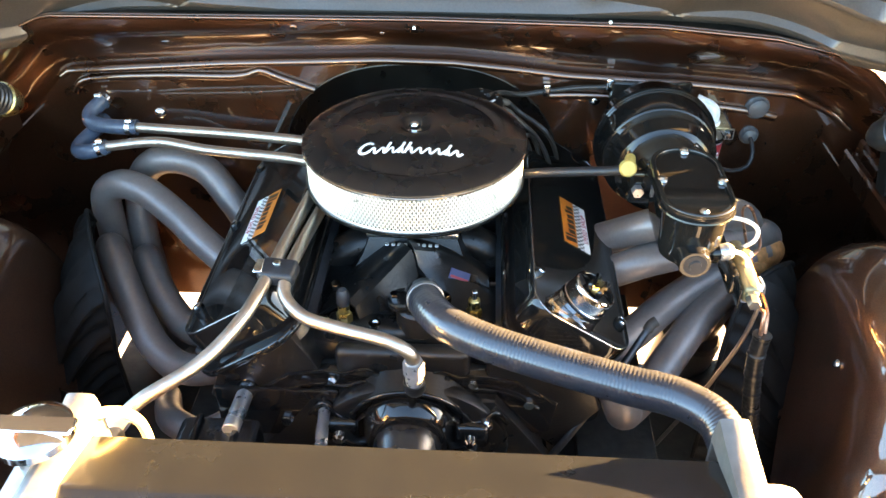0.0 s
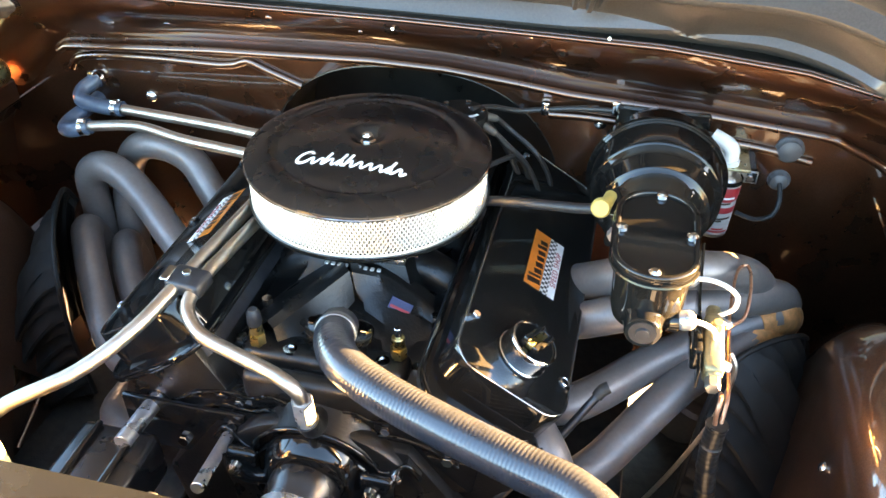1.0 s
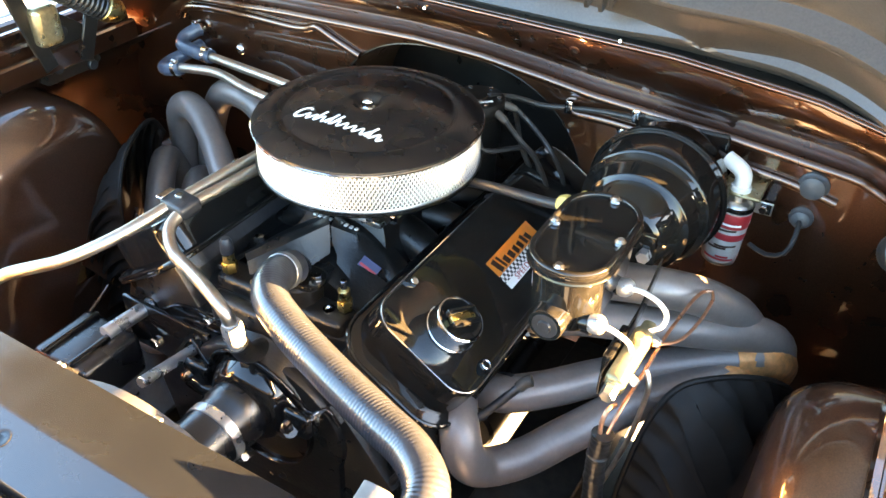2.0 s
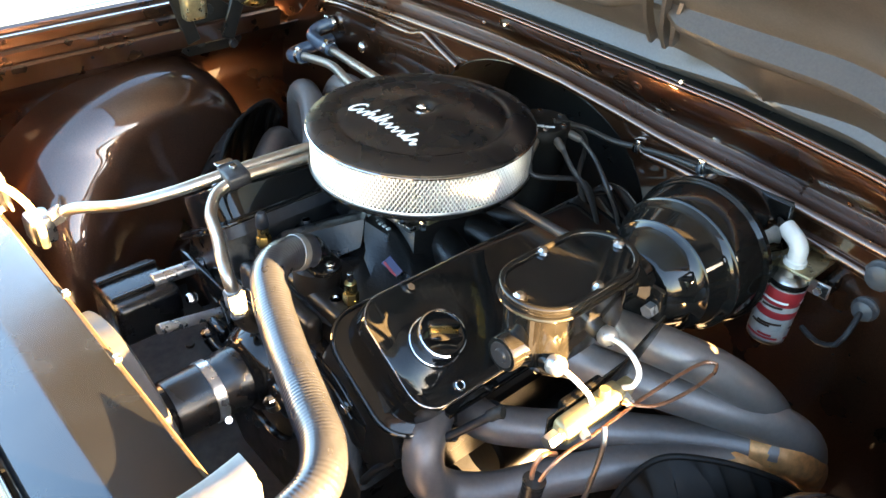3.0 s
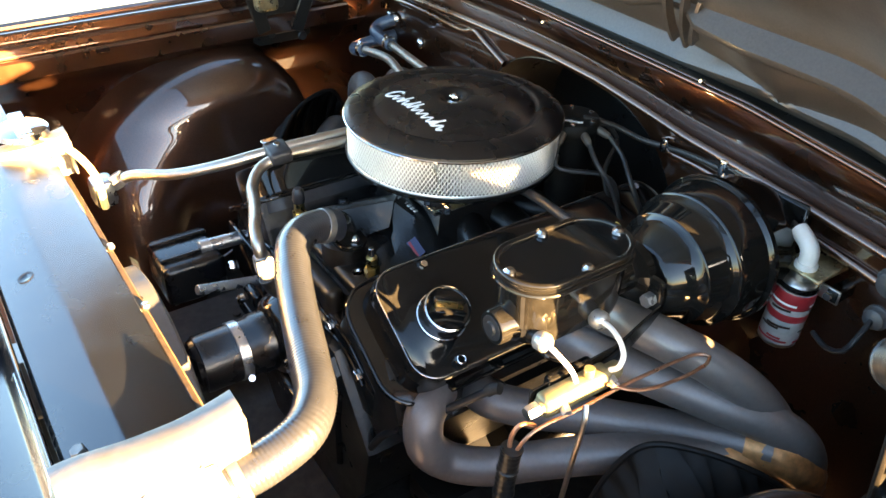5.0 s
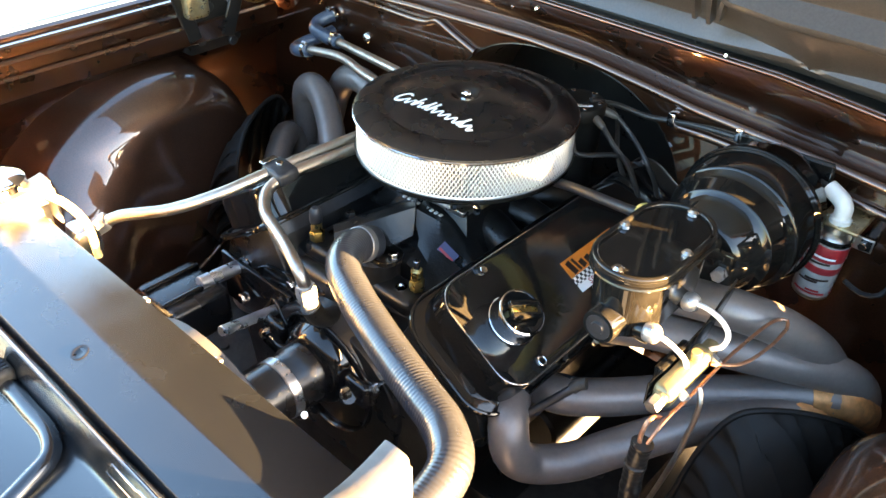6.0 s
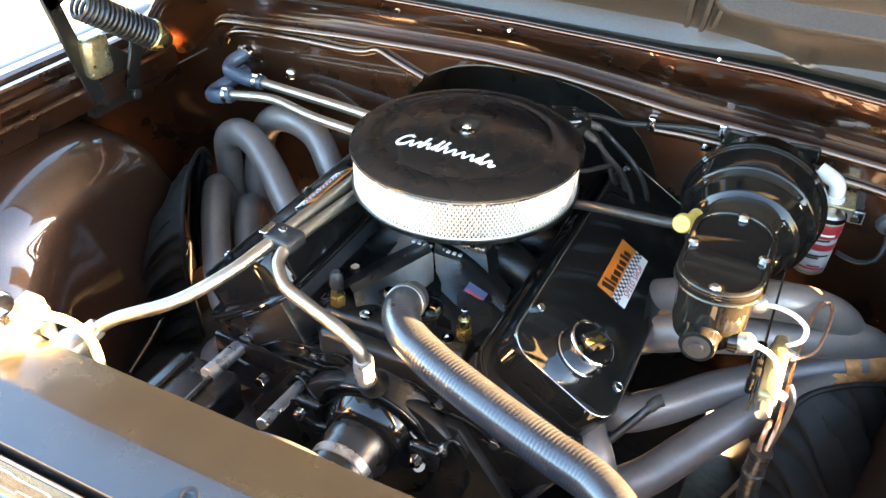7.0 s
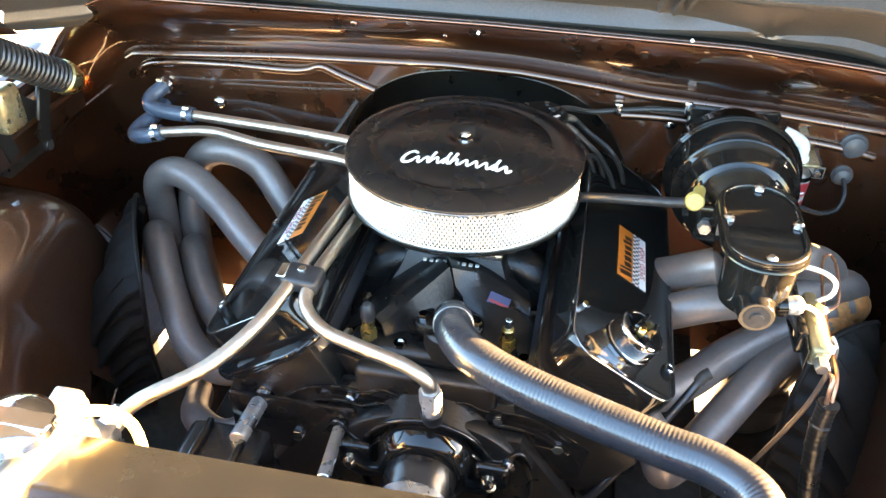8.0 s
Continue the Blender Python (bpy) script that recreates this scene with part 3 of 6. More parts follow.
# ---- air cleaner ----
def build_air_cleaner():
    ac = thing("air_cleaner", "round black air cleaner with white pleated filter ring", "air cleaner", (0, 0, 1.0))
    lid = part("lid", lathe([(0, 1.085), (0.013, 1.085), (0.017, 1.087), (0.022, 1.0935), (0.030, 1.0958), (0.042, 1.0955), (0.060, 1.0937), (0.085, 1.0905), (0.112, 1.0862), (0.124, 1.0838), (0.1285, 1.0815),
                       (0.132, 1.0808), (0.136, 1.0825), (0.141, 1.0842), (0.152, 1.0828), (0.165, 1.0797), (0.1735, 1.0758), (0.1778, 1.0735), (0.1785, 1.071), (0.1785, 1.068), (0.1772, 1.0675), (0.1765, 1.071), (0.16, 1.076), (0, 1.078)], 128), M_SATIN, ac, "black satin lid")
    part("bead", lathe([(0.1785, 1.0665), (0.1798, 1.0675), (0.1798, 1.0695), (0.1785, 1.0705)], 128), M_CHROME, lid, "bright rolled edge")
    part("base_pan", lathe([(0.05, 0.985), (0.12, 0.99), (0.165, 0.998), (0.176, 0.999), (0.1785, 1.003), (0.1785, 1.008), (0.176, 1.007), (0.1, 0.998), (0.05, 0.995)], 96), M_GLOSS, ac, "black base pan")
    # pleated paper behind a diamond screen
    verts, faces = [], []
    n = 220
    for i in range(n * 2):
        a = math.pi * i / n
        r = 0.1680 if i % 2 else 0.1560
        verts += [(r * math.cos(a), r * math.sin(a), 1.004), (r * math.cos(a), r * math.sin(a), 1.074)]
    for i in range(n * 2):
        j = (i + 1) % (n * 2)
        faces.append((2 * i, 2 * j, 2 * j + 1, 2 * i + 1))
    element = part("filter_element", raw(verts, faces), M_PAPER, ac, "white pleated filter paper", smooth=False)
    verts, faces = [], []
    n, rows_n, R = 350, 26, 0.1738
    for i in range(n):
        a0 = 2 * math.pi * i / n
        half = math.pi / n
        base = len(verts)
        for k in range(rows_n + 1):
            z = 1.006 + 0.0665 * k / rows_n
            off = half * 0.90 * math.cos(math.pi * k / 2.0) * (1 if i % 2 else -1)
            w = half * 0.54
            for da, dr in ((-w, 0.0), (0.0, 0.0007), (w, 0.0)):
                a = a0 + off + da
                verts.append(((R + dr) * math.cos(a), (R + dr) * math.sin(a), z))
        for k in range(rows_n):
            p = base + 3 * k
            faces += [(p, p + 1, p + 4, p + 3), (p + 1, p + 2, p + 5, p + 4)]
    sc = part("screen", raw(verts, faces), M_SCREEN, element, "bright expanded metal screen")
    sc["kind"] = "stuff"
    for z in (1.0075, 1.0715):
        part("screen_rim", lathe([(0.1742, z - 0.003), (0.1752, z - 0.001), (0.1752, z + 0.001), (0.1742, z + 0.003)], 96), M_SCREEN, element)
    # stud, washer and nut
    part("washer", lathe([(0, 1.085), (0.0115, 1.085), (0.0115, 1.0862), (0.0100, 1.0870), (0, 1.0870)], 24), M_CHROME, ac)
    part("nut", hexnut((0, 0, 1.0870), (0, 0, 1.0965), 0.0085), M_CHROME, ac, "chrome nut")
    part("stud", rod((0, 0, 1.0955), (0, 0, 1.099), 0.004, 12), M_CHROME, ac)
    # maker's mark as a plain white flourish: one slanted wave with a few tall bars
    by, lean = -0.083, 0.32

    def mark(path, r):
        bm = sweep([Vector((x + lean * y, by + y, 0)) for x, y in path], r, 8)
        for v in bm.verts:   # laid on the slope of the lid
            v.co.z = v.co.z * 0.45 + 1.0957 - 0.133 * (max(0.042, math.hypot(v.co.x, v.co.y)) - 0.042)
        part("script_stroke", bm, M_LETTER, lid, "white script stroke")

    mark([(-0.072 + 0.009 * math.cos(a), 0.013 + 0.013 * math.sin(a)) for a in [radians(40 + 290 * q / 16) for q in range(17)]], 0.0027)
    mark([(-0.064 + 0.140 * q / 120, 0.0072 + 0.0068 * math.sin(2 * math.pi * 10 * q / 120)) for q in range(121)], 0.0023)
    for x in (-0.040, -0.0185, -0.009, 0.052):
        mark([(x, 0.0), (x, 0.013), (x, 0.026)], 0.0027)



build_air_cleaner()


# ---- engine ----
def build_engine():
    blk = thing("engine_block", "black painted cast iron engine block with cylinder heads", "engine", (0, 0, 0.45))
    v = [(-0.13, 0.42), (-0.22, 0.55), (-0.24, 0.66), (-0.14, 0.80), (0.14, 0.80), (0.24, 0.66), (0.22, 0.55), (0.13, 0.42)]
    bm = extrude_poly(v, 0.58, 0.012)
    bm.transform(Matrix.Translation((0, 0.27, 0)) @ Matrix.Rotation(radians(90), 4, "X"))
    part("block", bm, M_CAST, blk)
    for s in (-1, 1):
        h = extrude_poly([(0.105, 0.80), (0.16, 0.90), (0.275, 0.84), (0.30, 0.77), (0.235, 0.68)], 0.55, 0.008)
        h.transform(Matrix.Translation((0, 0.26, 0)) @ Matrix.Rotation(radians(90), 4, "X"))
        if s < 0:
            h.transform(Matrix.Diagonal((-1, 1, 1, 1)))
        part("cylinder_head", h, M_CAST, blk)
        for y in (-0.25, -0.13, 0.0, 0.13, 0.22):
            part("head_bolt", hexnut((s * 0.292, y, 0.80), (s * 0.307, y, 0.808), 0.009), M_CAST, blk)
    # oil pan below
    part("oil_pan", box(0.26, 0.5, 0.16, 0.03, 3, (0, 0, 0.36)), M_CAST, blk)
    # unseen bellhousing and starter, added to close gaps onto the bright ground
    part("bellhousing", lathe([(0.0, 0.0), (0.215, 0.0), (0.225, 0.006), (0.225, 0.03), (0.20, 0.06), (0.16, 0.17), (0.0, 0.18)], 40, (0, 0.272, 0.60), (0, 0.6, 0.60)), M_CAST, blk)
    part("starter_motor", rod((0.205, -0.02, 0.50), (0.205, 0.26, 0.50), 0.052, 24), M_CAST, blk)
    # mounts resting on the frame rails
    for s in (-1, 1):
        part("mount", box(0.16, 0.13, 0.06, 0.012, 2, (s * 0.28, -0.15, 0.50)), M_CAST, blk)


build_engine()


def build_frame():
    for s in (-1, 1):
        ob = thing("frame_rail", "dark steel frame rail under the engine", "frame rail", (s * 0.35, -0.25, 0.385), group="frame rails")
        w, x = (0.17, 0.345) if s < 0 else (0.145, 0.3675)
        part("web", box(0.012, 1.4, 0.14, 0.003, 1, (s * (x + w / 2 - 0.006), -0.25, 0.46)), M_GUNK, ob)
        for z in (0.389, 0.531):
            part("flange", box(w, 1.4, 0.010, 0.003, 1, (s * x, -0.25, z)), M_GUNK, ob)
        if s > 0:
            # plate added to cover a bright gap onto the ground
            part("bracket", box(0.07, 0.13, 0.008, 0.003, 1, (0.268, 0.200, 0.528)), M_GUNK, ob)
        for y in (-0.45, -0.3, -0.05, 0.15):
            part("rivet", rod((s * x, y, 0.535), (s * x, y, 0.541), 0.009, 10), M_GUNK, ob)
    ob = thing("crossmember", "dark steel crossmember widened to hide the ground", "crossmember", (0, -0.36, 0.35))
    # top plate made far wider than needed, to cover the bright ground
    part("top", box(0.84, 0.56, 0.012, 0.004, 1, (0, -0.36, 0.444)), M_GUNK, ob)
    for y in (-0.636, -0.084):
        part("flange", box(0.84, 0.010, 0.09, 0.003, 1, (0, y, 0.395)), M_GUNK, ob)
    for s in (-1, 1):
        # dark sheets added on both sides to hide bright ground below
        sh = thing("ground_cover_sheet", "dark sheet added to hide the bright ground beside the frame rail", "shield", (s * 0.56, -0.2, 0.4), group="splash shields")
        part("sheet", sheet([[(s * x, -0.55 + 0.74 * i / 8, z + 0.006 * math.sin(i * 2.1 + x * 30)) for x, z in ((0.425, 0.415), (0.50, 0.405), (0.60, 0.42), (0.675, 0.44))] for i in range(9)], 0.004), M_GUNK, sh)
        c = thing("control_arm", "dark steel suspension control arm", "control arm", (s * 0.5, -0.1, 0.35), group="control arms")
        part("arm", sheet([[(s * 0.36, -0.42, 0.40), (s * 0.36, 0.02, 0.40)], [(s * 0.50, -0.34, 0.42), (s * 0.50, -0.03, 0.42)], [(s * 0.68, -0.22, 0.38), (s * 0.68, -0.06, 0.38)]], 0.03), M_GUNK, c)
        w = thing("front_wheel", "black tyre on a dark steel wheel under the fender", "wheel", (s * 0.86, -0.13, 0.37), group="front wheels")
        part("tyre", lathe([(0.20, -0.11), (0.34, -0.11), (0.37, -0.08), (0.372, 0.08), (0.34, 0.11), (0.20, 0.11)], 40, (s * 0.86, -0.13, 0.37), (s * 0.96, -0.13, 0.37)), M_RUBBER, w)
        part("rim", lathe([(0, -0.05), (0.2, -0.1), (0.2, 0.1), (0.1, 0.02), (0, 0.02)], 32, (s * 0.86, -0.13, 0.37), (s * 0.96, -0.13, 0.37)), M_GUNK, w)


build_frame()


def build_intake():
    im = thing("intake_manifold", "gloss black intake manifold with raised runners and cast marks", "intake manifold", (0, 0, 0.82))
    # valley plate
    bm = extrude_poly([(-0.15, -0.25), (-0.17, -0.20), (-0.17, 0.22), (0.17, 0.22), (0.17, -0.20), (0.15, -0.25), (0.05, -0.27), (-0.05, -0.27)], 0.05, 0.012)
    bm.transform(Matrix.Translation((0, 0, 0.812)))
    part("base", bm, M_CAST, im)
    # plenum and carburettor pad
    part("plenum", lathe([(0, 0.930), (0.082, 0.930), (0.088, 0.926), (0.10, 0.90), (0.13, 0.86), (0.15, 0.84)], 4), M_CAST, im, m=Matrix.Rotation(radians(45), 4, "Z") @ Matrix.Diagonal((1.15, 1.15, 1, 1)))
    for y, s in ((-0.04, -1), (0.06, -1), (0.16, -1), (-0.02, 1), (0.07, 1), (0.16, 1)):
        path = smooth_path([(s * 0.02, y * 0.5, 0.882), (s * 0.075, y * 0.75, 0.886), (s * 0.125, y, 0.866), (s * 0.185, y * 1.05, 0.836)], 0.015)
        part("runner", sweep(path, 0.032, 14), M_CAST, im)

    def loft(curves, n=18):
        rows = []
        for c in curves:
            p = smooth_path(c, 0.002)
            rows.append([tuple(p[int((len(p) - 1) * k / n)]) for k in range(n + 1)])
        return sheet(rows, -0.006)
    # front left: broad shoulder that falls forward from the pad
    left = [[(-0.07, -0.06, 0.880), (-0.11, -0.12, 0.866), (-0.15, -0.20, 0.845)], [(-0.042, -0.075, 0.908), (-0.078, -0.128, 0.896), (-0.115, -0.200, 0.876)],
            [(-0.020, -0.088, 0.924), (-0.056, -0.140, 0.9095), (-0.094, -0.203, 0.894)], [(-0.008, -0.104, 0.9305), (-0.046, -0.156, 0.9165), (-0.086, -0.213, 0.900)],
            [(-0.001, -0.113, 0.930), (-0.038, -0.166, 0.9145), (-0.078, -0.219, 0.897)], [(0.003, -0.120, 0.915), (-0.030, -0.176, 0.890), (-0.068, -0.228, 0.868)],
            [(0.008, -0.130, 0.893), (-0.016, -0.185, 0.873), (-0.040, -0.235, 0.860)]]
    part("front_shoulder", loft(left), M_CAST, im)
    right = [[(-0.01, -0.085, 0.926), (0.045, -0.058, 0.905), (0.115, -0.075, 0.872)], [(-0.002, -0.105, 0.931), (0.050, -0.082, 0.9085), (0.120, -0.100, 0.874)],
             [(0.002, -0.114, 0.930), (0.060, -0.092, 0.903), (0.124, -0.110, 0.871)], [(0.010, -0.121, 0.907), (0.062, -0.108, 0.888), (0.126, -0.122, 0.861)],
             [(0.024, -0.127, 0.892), (0.068, -0.134, 0.880), (0.132, -0.142, 0.862)], [(0.028, -0.136, 0.880), (0.074, -0.152, 0.866), (0.136, -0.160, 0.850)],
             [(0.036, -0.160, 0.876), (0.085, -0.175, 0.862), (0.142, -0.188, 0.846)], [(0.036, -0.175, 0.864), (0.09, -0.20, 0.850), (0.145, -0.215, 0.838)]]
    part("front_shoulder", loft(right), M_CAST, im)
    # polished crests
    for c, r in ((left[3], 0.0035), (right[2], 0.0040), (right[4], 0.0028), (right[6], 0.0026)):
        part("crest", pipe(c, r, 10, 0.006), M_GLOSS, im)
    part("valley_floor", loft([[(0.0, -0.11, 0.885), (-0.045, -0.19, 0.868), (-0.06, -0.25, 0.860)], [(0.02, -0.12, 0.878), (0.012, -0.19, 0.868), (0.01, -0.255, 0.862)], [(0.04, -0.13, 0.874), (0.07, -0.19, 0.862), (0.09, -0.25, 0.858)]]), M_CAST, im)
    part("water_crossover", box(0.24, 0.05, 0.042, 0.012, 3, (0, -0.228, 0.862)), M_CAST, im)
    part("thermostat_boss", rod((0.022, -0.222, 0.87), (0.022, -0.222, 0.915), 0.036, 24, 0.004), M_CAST, im)
    # cast marks: a slanted row of strokes on the shoulder and a row on the pad's front lip
    for k in range(9):
        u = k / 8
        bm = box(0.0032, 0.015 if k in (0, 1, 4, 8) else 0.010, 0.0030, 0.001, 1)
        bm.transform(Matrix.Translation((-0.080 + 0.048 * u, -0.172 + 0.066 * u, 0.9035 + 0.0165 * u)) @ Matrix.Rotation(radians(34), 4, "Z") @ Matrix.Rotation(radians(-14), 4, "X"))
        part("cast_mark", bm, M_ALU, im, "bare cast mark")
    for k in range(9):
        part("cast_mark", box(0.006, 0.007, 0.003, 0.001, 1, (-0.040 + 0.010 * k, -0.0985, 0.9305)), M_ALU, im, "bare cast mark")
    plate = part("plate", box(0.034, 0.019, 0.0015, 0.0005, 1), M_BLUEPLATE, im, "small blue and red maker plate", m=Matrix.Translation((0.078, -0.1215, 0.8885)) @ Matrix.Rotation(radians(22), 4, "Y") @ Matrix.Rotation(radians(38), 4, "X"))
    part("plate_band", box(0.030, 0.004, 0.0012), M_RED, plate, "red printed band", smooth=False, m=Matrix.Translation((0.0775, -0.1255, 0.8866)) @ Matrix.Rotation(radians(22), 4, "Y") @ Matrix.Rotation(radians(38), 4, "X"))
    for x, y, z in ((-0.125, -0.225, 0.868), (-0.118, -0.150, 0.876), (0.132, -0.122, 0.872), (0.128, -0.215, 0.858), (-0.15, 0.1, 0.862), (0.15, 0.1, 0.862)):
        part("bolt", hexnut((x, y, z), (x, y, z + 0.013), 0.0085), M_CHROME if y < 0 else M_CAST, im)
    for x, y in ((0.085, -0.232), (-0.045, -0.240)):
        part("plug", lathe([(0.0095, 0.0), (0.0095, 0.004), (0.006, 0.004), (0.006, 0.002), (0, 0.002)], 16, (x, y, 0.884), (x, y, 1.0)), M_CHROME, im, "bright threaded plug")


build_intake()


def build_carburettor():
    c = thing("carburettor", "dark four barrel carburettor under the air cleaner", "carburettor", (0, 0, 0.93))
    part("base_plate", box(0.15, 0.17, 0.012, 0.004, 2, (0, 0, 0.938)), M_ALU, c)
    part("body", box(0.12, 0.15, 0.04, 0.01, 2, (0, 0, 0.963)), M_CAST, c)
    for s in (-1, 1):
        part("bowl", box(0.035, 0.07, 0.032, 0.008, 2, (s * 0.075, -0.02, 0.962)), M_CAST, c)
    part("throat", rod((0, 0, 0.98), (0, 0, 0.995), 0.055, 32), M_CAST, c)
    part("linkage", pipe([(0.08, -0.07, 0.955), (0.10, -0.06, 0.97), (0.115, 0.02, 0.965), (0.10, 0.09, 0.955)], 0.003, 8), M_CHROME, c, "bright linkage rod")
    part("lever", box(0.004, 0.05, 0.02, 0.0015, 1, (0.094, -0.04, 0.96)), M_ZINC, c)
    for x, y in ((0.055, -0.085), (-0.055, -0.085), (0.09, -0.07)):
        part("screw", hexnut((x, y, 0.944), (x, y, 0.956), 0.006), M_CHROME, c)


build_carburettor()

# slanted frame of a valve cover: u outwards and down, n out of its top
VC_U, VC_N = Vector((0.846, 0, -0.533)), Vector((0.533, 0, 0.846))


def build_valve_cover(s):
    vc = thing("valve_cover", "tall gloss black valve cover with a chequered orange sticker", "valve cover", (s * 0.25, 0, 0.84), group="valve covers")
    mid = Vector((0.253, -0.01, 0.9195))   # a point of the top face
    L, W, H, U0 = 0.545, 0.174, 0.085, 0.011   # length, width and depth of the cover, and how far its middle line lies outwards

    def place(u, y, n):
        p = mid + VC_U * u + VC_N * n + Vector((0, y + 0.01, 0))
        return Vector((s * p.x, p.y, p.z))
    frame_m = Matrix((VC_U, Vector((0, 1, 0)), VC_N)).transposed().to_4x4()
    mm = Matrix.Diagonal((s, 1, 1, 1)) @ Matrix.Translation(mid + VC_U * U0 + Vector((0, 0.008, 0))) @ frame_m

    # body: sides, a sharp raised rim, and a sunken flat top
    outline = [(W + 0.004, L + 0.010, 0.042, -H), (W + 0.002, L + 0.004, 0.041, -0.012), (W, L, 0.040, -0.003), (W - 0.002, L - 0.002, 0.039, 0.0004), (W - 0.006, L - 0.006, 0.038, 0.0006), (W - 0.010, L - 0.010, 0.036, -0.0008)]
    verts, faces, n = [], [], 0
    for w, l, r, z in outline:
        pts = round_rect(w, l, r, 10)
        n = len(pts)
        verts += [(x, y, z) for x, y in pts]
    for q in range(len(outline) - 1):
        for k in range(n):
            faces.append((q * n + k, q * n + (k + 1) % n, (q + 1) * n + (k + 1) % n, (q + 1) * n + k))
    faces.append(tuple(range((len(outline) - 1) * n, len(outline) * n)))
    cover = part("cover", raw(verts, faces), M_GLOSS, vc, m=mm)
    ring = [Vector((x, y, 0.0)) for x, y in round_rect(W - 0.003, L - 0.003, 0.039, 10)]
    part("rim", sweep(ring + ring[:2], 0.0013, 8, False), M_RIM, cover, "thin polished rim", m=mm)
    # flange with a rolled lip, and the gasket under it
    bm = extrude_poly(round_rect(W + 0.026, L + 0.062, 0.055, 8), 0.008, 0.002)
    flange = part("flange", bm, M_GLOSS, vc, m=mm @ Matrix.Translation((0, 0, -0.066)))
    ring = [Vector((x, y, -0.058)) for x, y in round_rect(W + 0.022, L + 0.058, 0.054, 8)]
    part("lip", sweep(ring + ring[:2], 0.0032, 8, False), M_GLOSS, flange, m=mm)
    bm = extrude_poly(round_rect(W + 0.016, L + 0.03, 0.05, 8), 0.020)
    part("gasket", bm, M_RUBBER, vc, m=mm @ Matrix.Translation((0, 0, -0.0865)))
    for y in (-0.205, 0.02, 0.215):
        a, b = place(0.0845, y, 0.0), place(0.0845, y, 0.1)
        bolt = part("hold_down_bolt", lathe([(0.0098, -0.001), (0.0098, 0.004), (0.008, 0.006), (0.0055, 0.006), (0.005, 0.003), (0, 0.003)], 16, a, b), M_GLOSS, vc, "black socket head bolt")
        part("socket", lathe([(0.0075, 0.0058), (0.0060, 0.0068), (0.0052, 0.0062)], 16, a, b), M_CHROME, bolt, "bright socket rim")
        if y != 0.02:
            part("hold_down_bolt", hexnut(place(-0.0625, y + 0.018, -0.002), place(-0.0625, y + 0.018, 0.007), 0.0062), M_CHROME, vc)
    # small studs along the outer flange
    for k in range(6):
        y = -0.21 + 0.085 * k
        part("flange_bolt", hexnut(place(U0 + W / 2 + 0.006, y, -0.058), place(U0 + W / 2 + 0.006, y, -0.048), 0.0065), M_GLOSS, vc)
    # sticker: orange field with a dark name bar, chequers, white field with red words
    cy, du, SL = 0.003, 0.0195, 0.131
    for name, u0, u1, mat, lab in (("sticker", -0.027, 0.001, M_ORANGE, "orange vinyl band with dark name bars"), ("sticker", 0.001, 0.0145, M_CHECK, "black and white chequered band"), ("sticker", 0.0145, 0.0265, M_LETTER, "white band with red words")):
        bm = box(u1 - u0, SL, 0.0008)
        ob = part(name, bm, mat, vc, lab, smooth=False)
        uu = (u0 + u1) / 2 + du
        if s > 0:
            axes = Matrix((VC_U, Vector((0, 1, 0)), VC_N)).transposed().to_4x4()
        else:
            axes = Matrix((Vector((-VC_U.x, 0, VC_U.z)), Vector((0, -1, 0)), Vector((-VC_N.x, 0, VC_N.z)))).transposed().to_4x4()
        ob.matrix_parent_inverse = vc.matrix_basis.inverted()
        ob.matrix_basis = Matrix.Translation(place(uu, cy, 0.0002)) @ axes
    # name bars on the orange band: a run of heavy slanted strokes
    for y0, w, hgt in ((-0.052, 0.010, 0.022), (-0.040, 0.005, 0.022), (-0.028, 0.010, 0.013), (-0.013, 0.011, 0.013), (0.002, 0.009, 0.013), (0.016, 0.009, 0.013), (0.030, 0.007, 0.017), (0.042, 0.009, 0.013)):
        bm = box(hgt, w, 0.0006)
        lean = Matrix.Rotation(radians(12), 4, "Z")
        part("name_bar", bm, M_INK, vc, smooth=False, m=Matrix.Diagonal((s, 1, 1, 1)) @ Matrix.Translation(mid) @ frame_m @ Matrix.Translation((du - 0.0085 - (hgt - 0.013) * 0.4, cy + 0.01 + (y0 if s > 0 else -y0), 0.0009)) @ lean)
    # red words
    cu = bpy.data.curves.new("words", "FONT")
    cu.body, cu.size, cu.align_x, cu.align_y, cu.extrude = "SPEED SHOP", 0.0135, "CENTER", "CENTER", 0.0003
    cu.space_character = 1.15
    tmp = new("words", cu)
    me = bpy.data.meshes.new_from_object(tmp.evaluated_get(bpy.context.evaluated_depsgraph_get()))
    bpy.data.objects.remove(tmp)
    me.materials.append(M_RED)
    ob = new("printed_words", me)
    ob["label"] = "red printed words"
    ob.parent = vc
    ob.matrix_parent_inverse = vc.matrix_basis.inverted()
    if s > 0:   # read along +y, feet outwards
        axes = Matrix((Vector((0, 1, 0)), -VC_U, VC_N)).transposed().to_4x4()
    else:
        axes = Matrix((Vector((0, -1, 0)), Vector((VC_U.x, 0, -VC_U.z)), Vector((-VC_N.x, 0, VC_N.z)))).transposed().to_4x4()
    ob.matrix_basis = Matrix.Translation(place(0.0205 + du, cy, 0.0009)) @ axes
    return place


PLACE_R = build_valve_cover(1)
PLACE_L = build_valve_cover(-1)


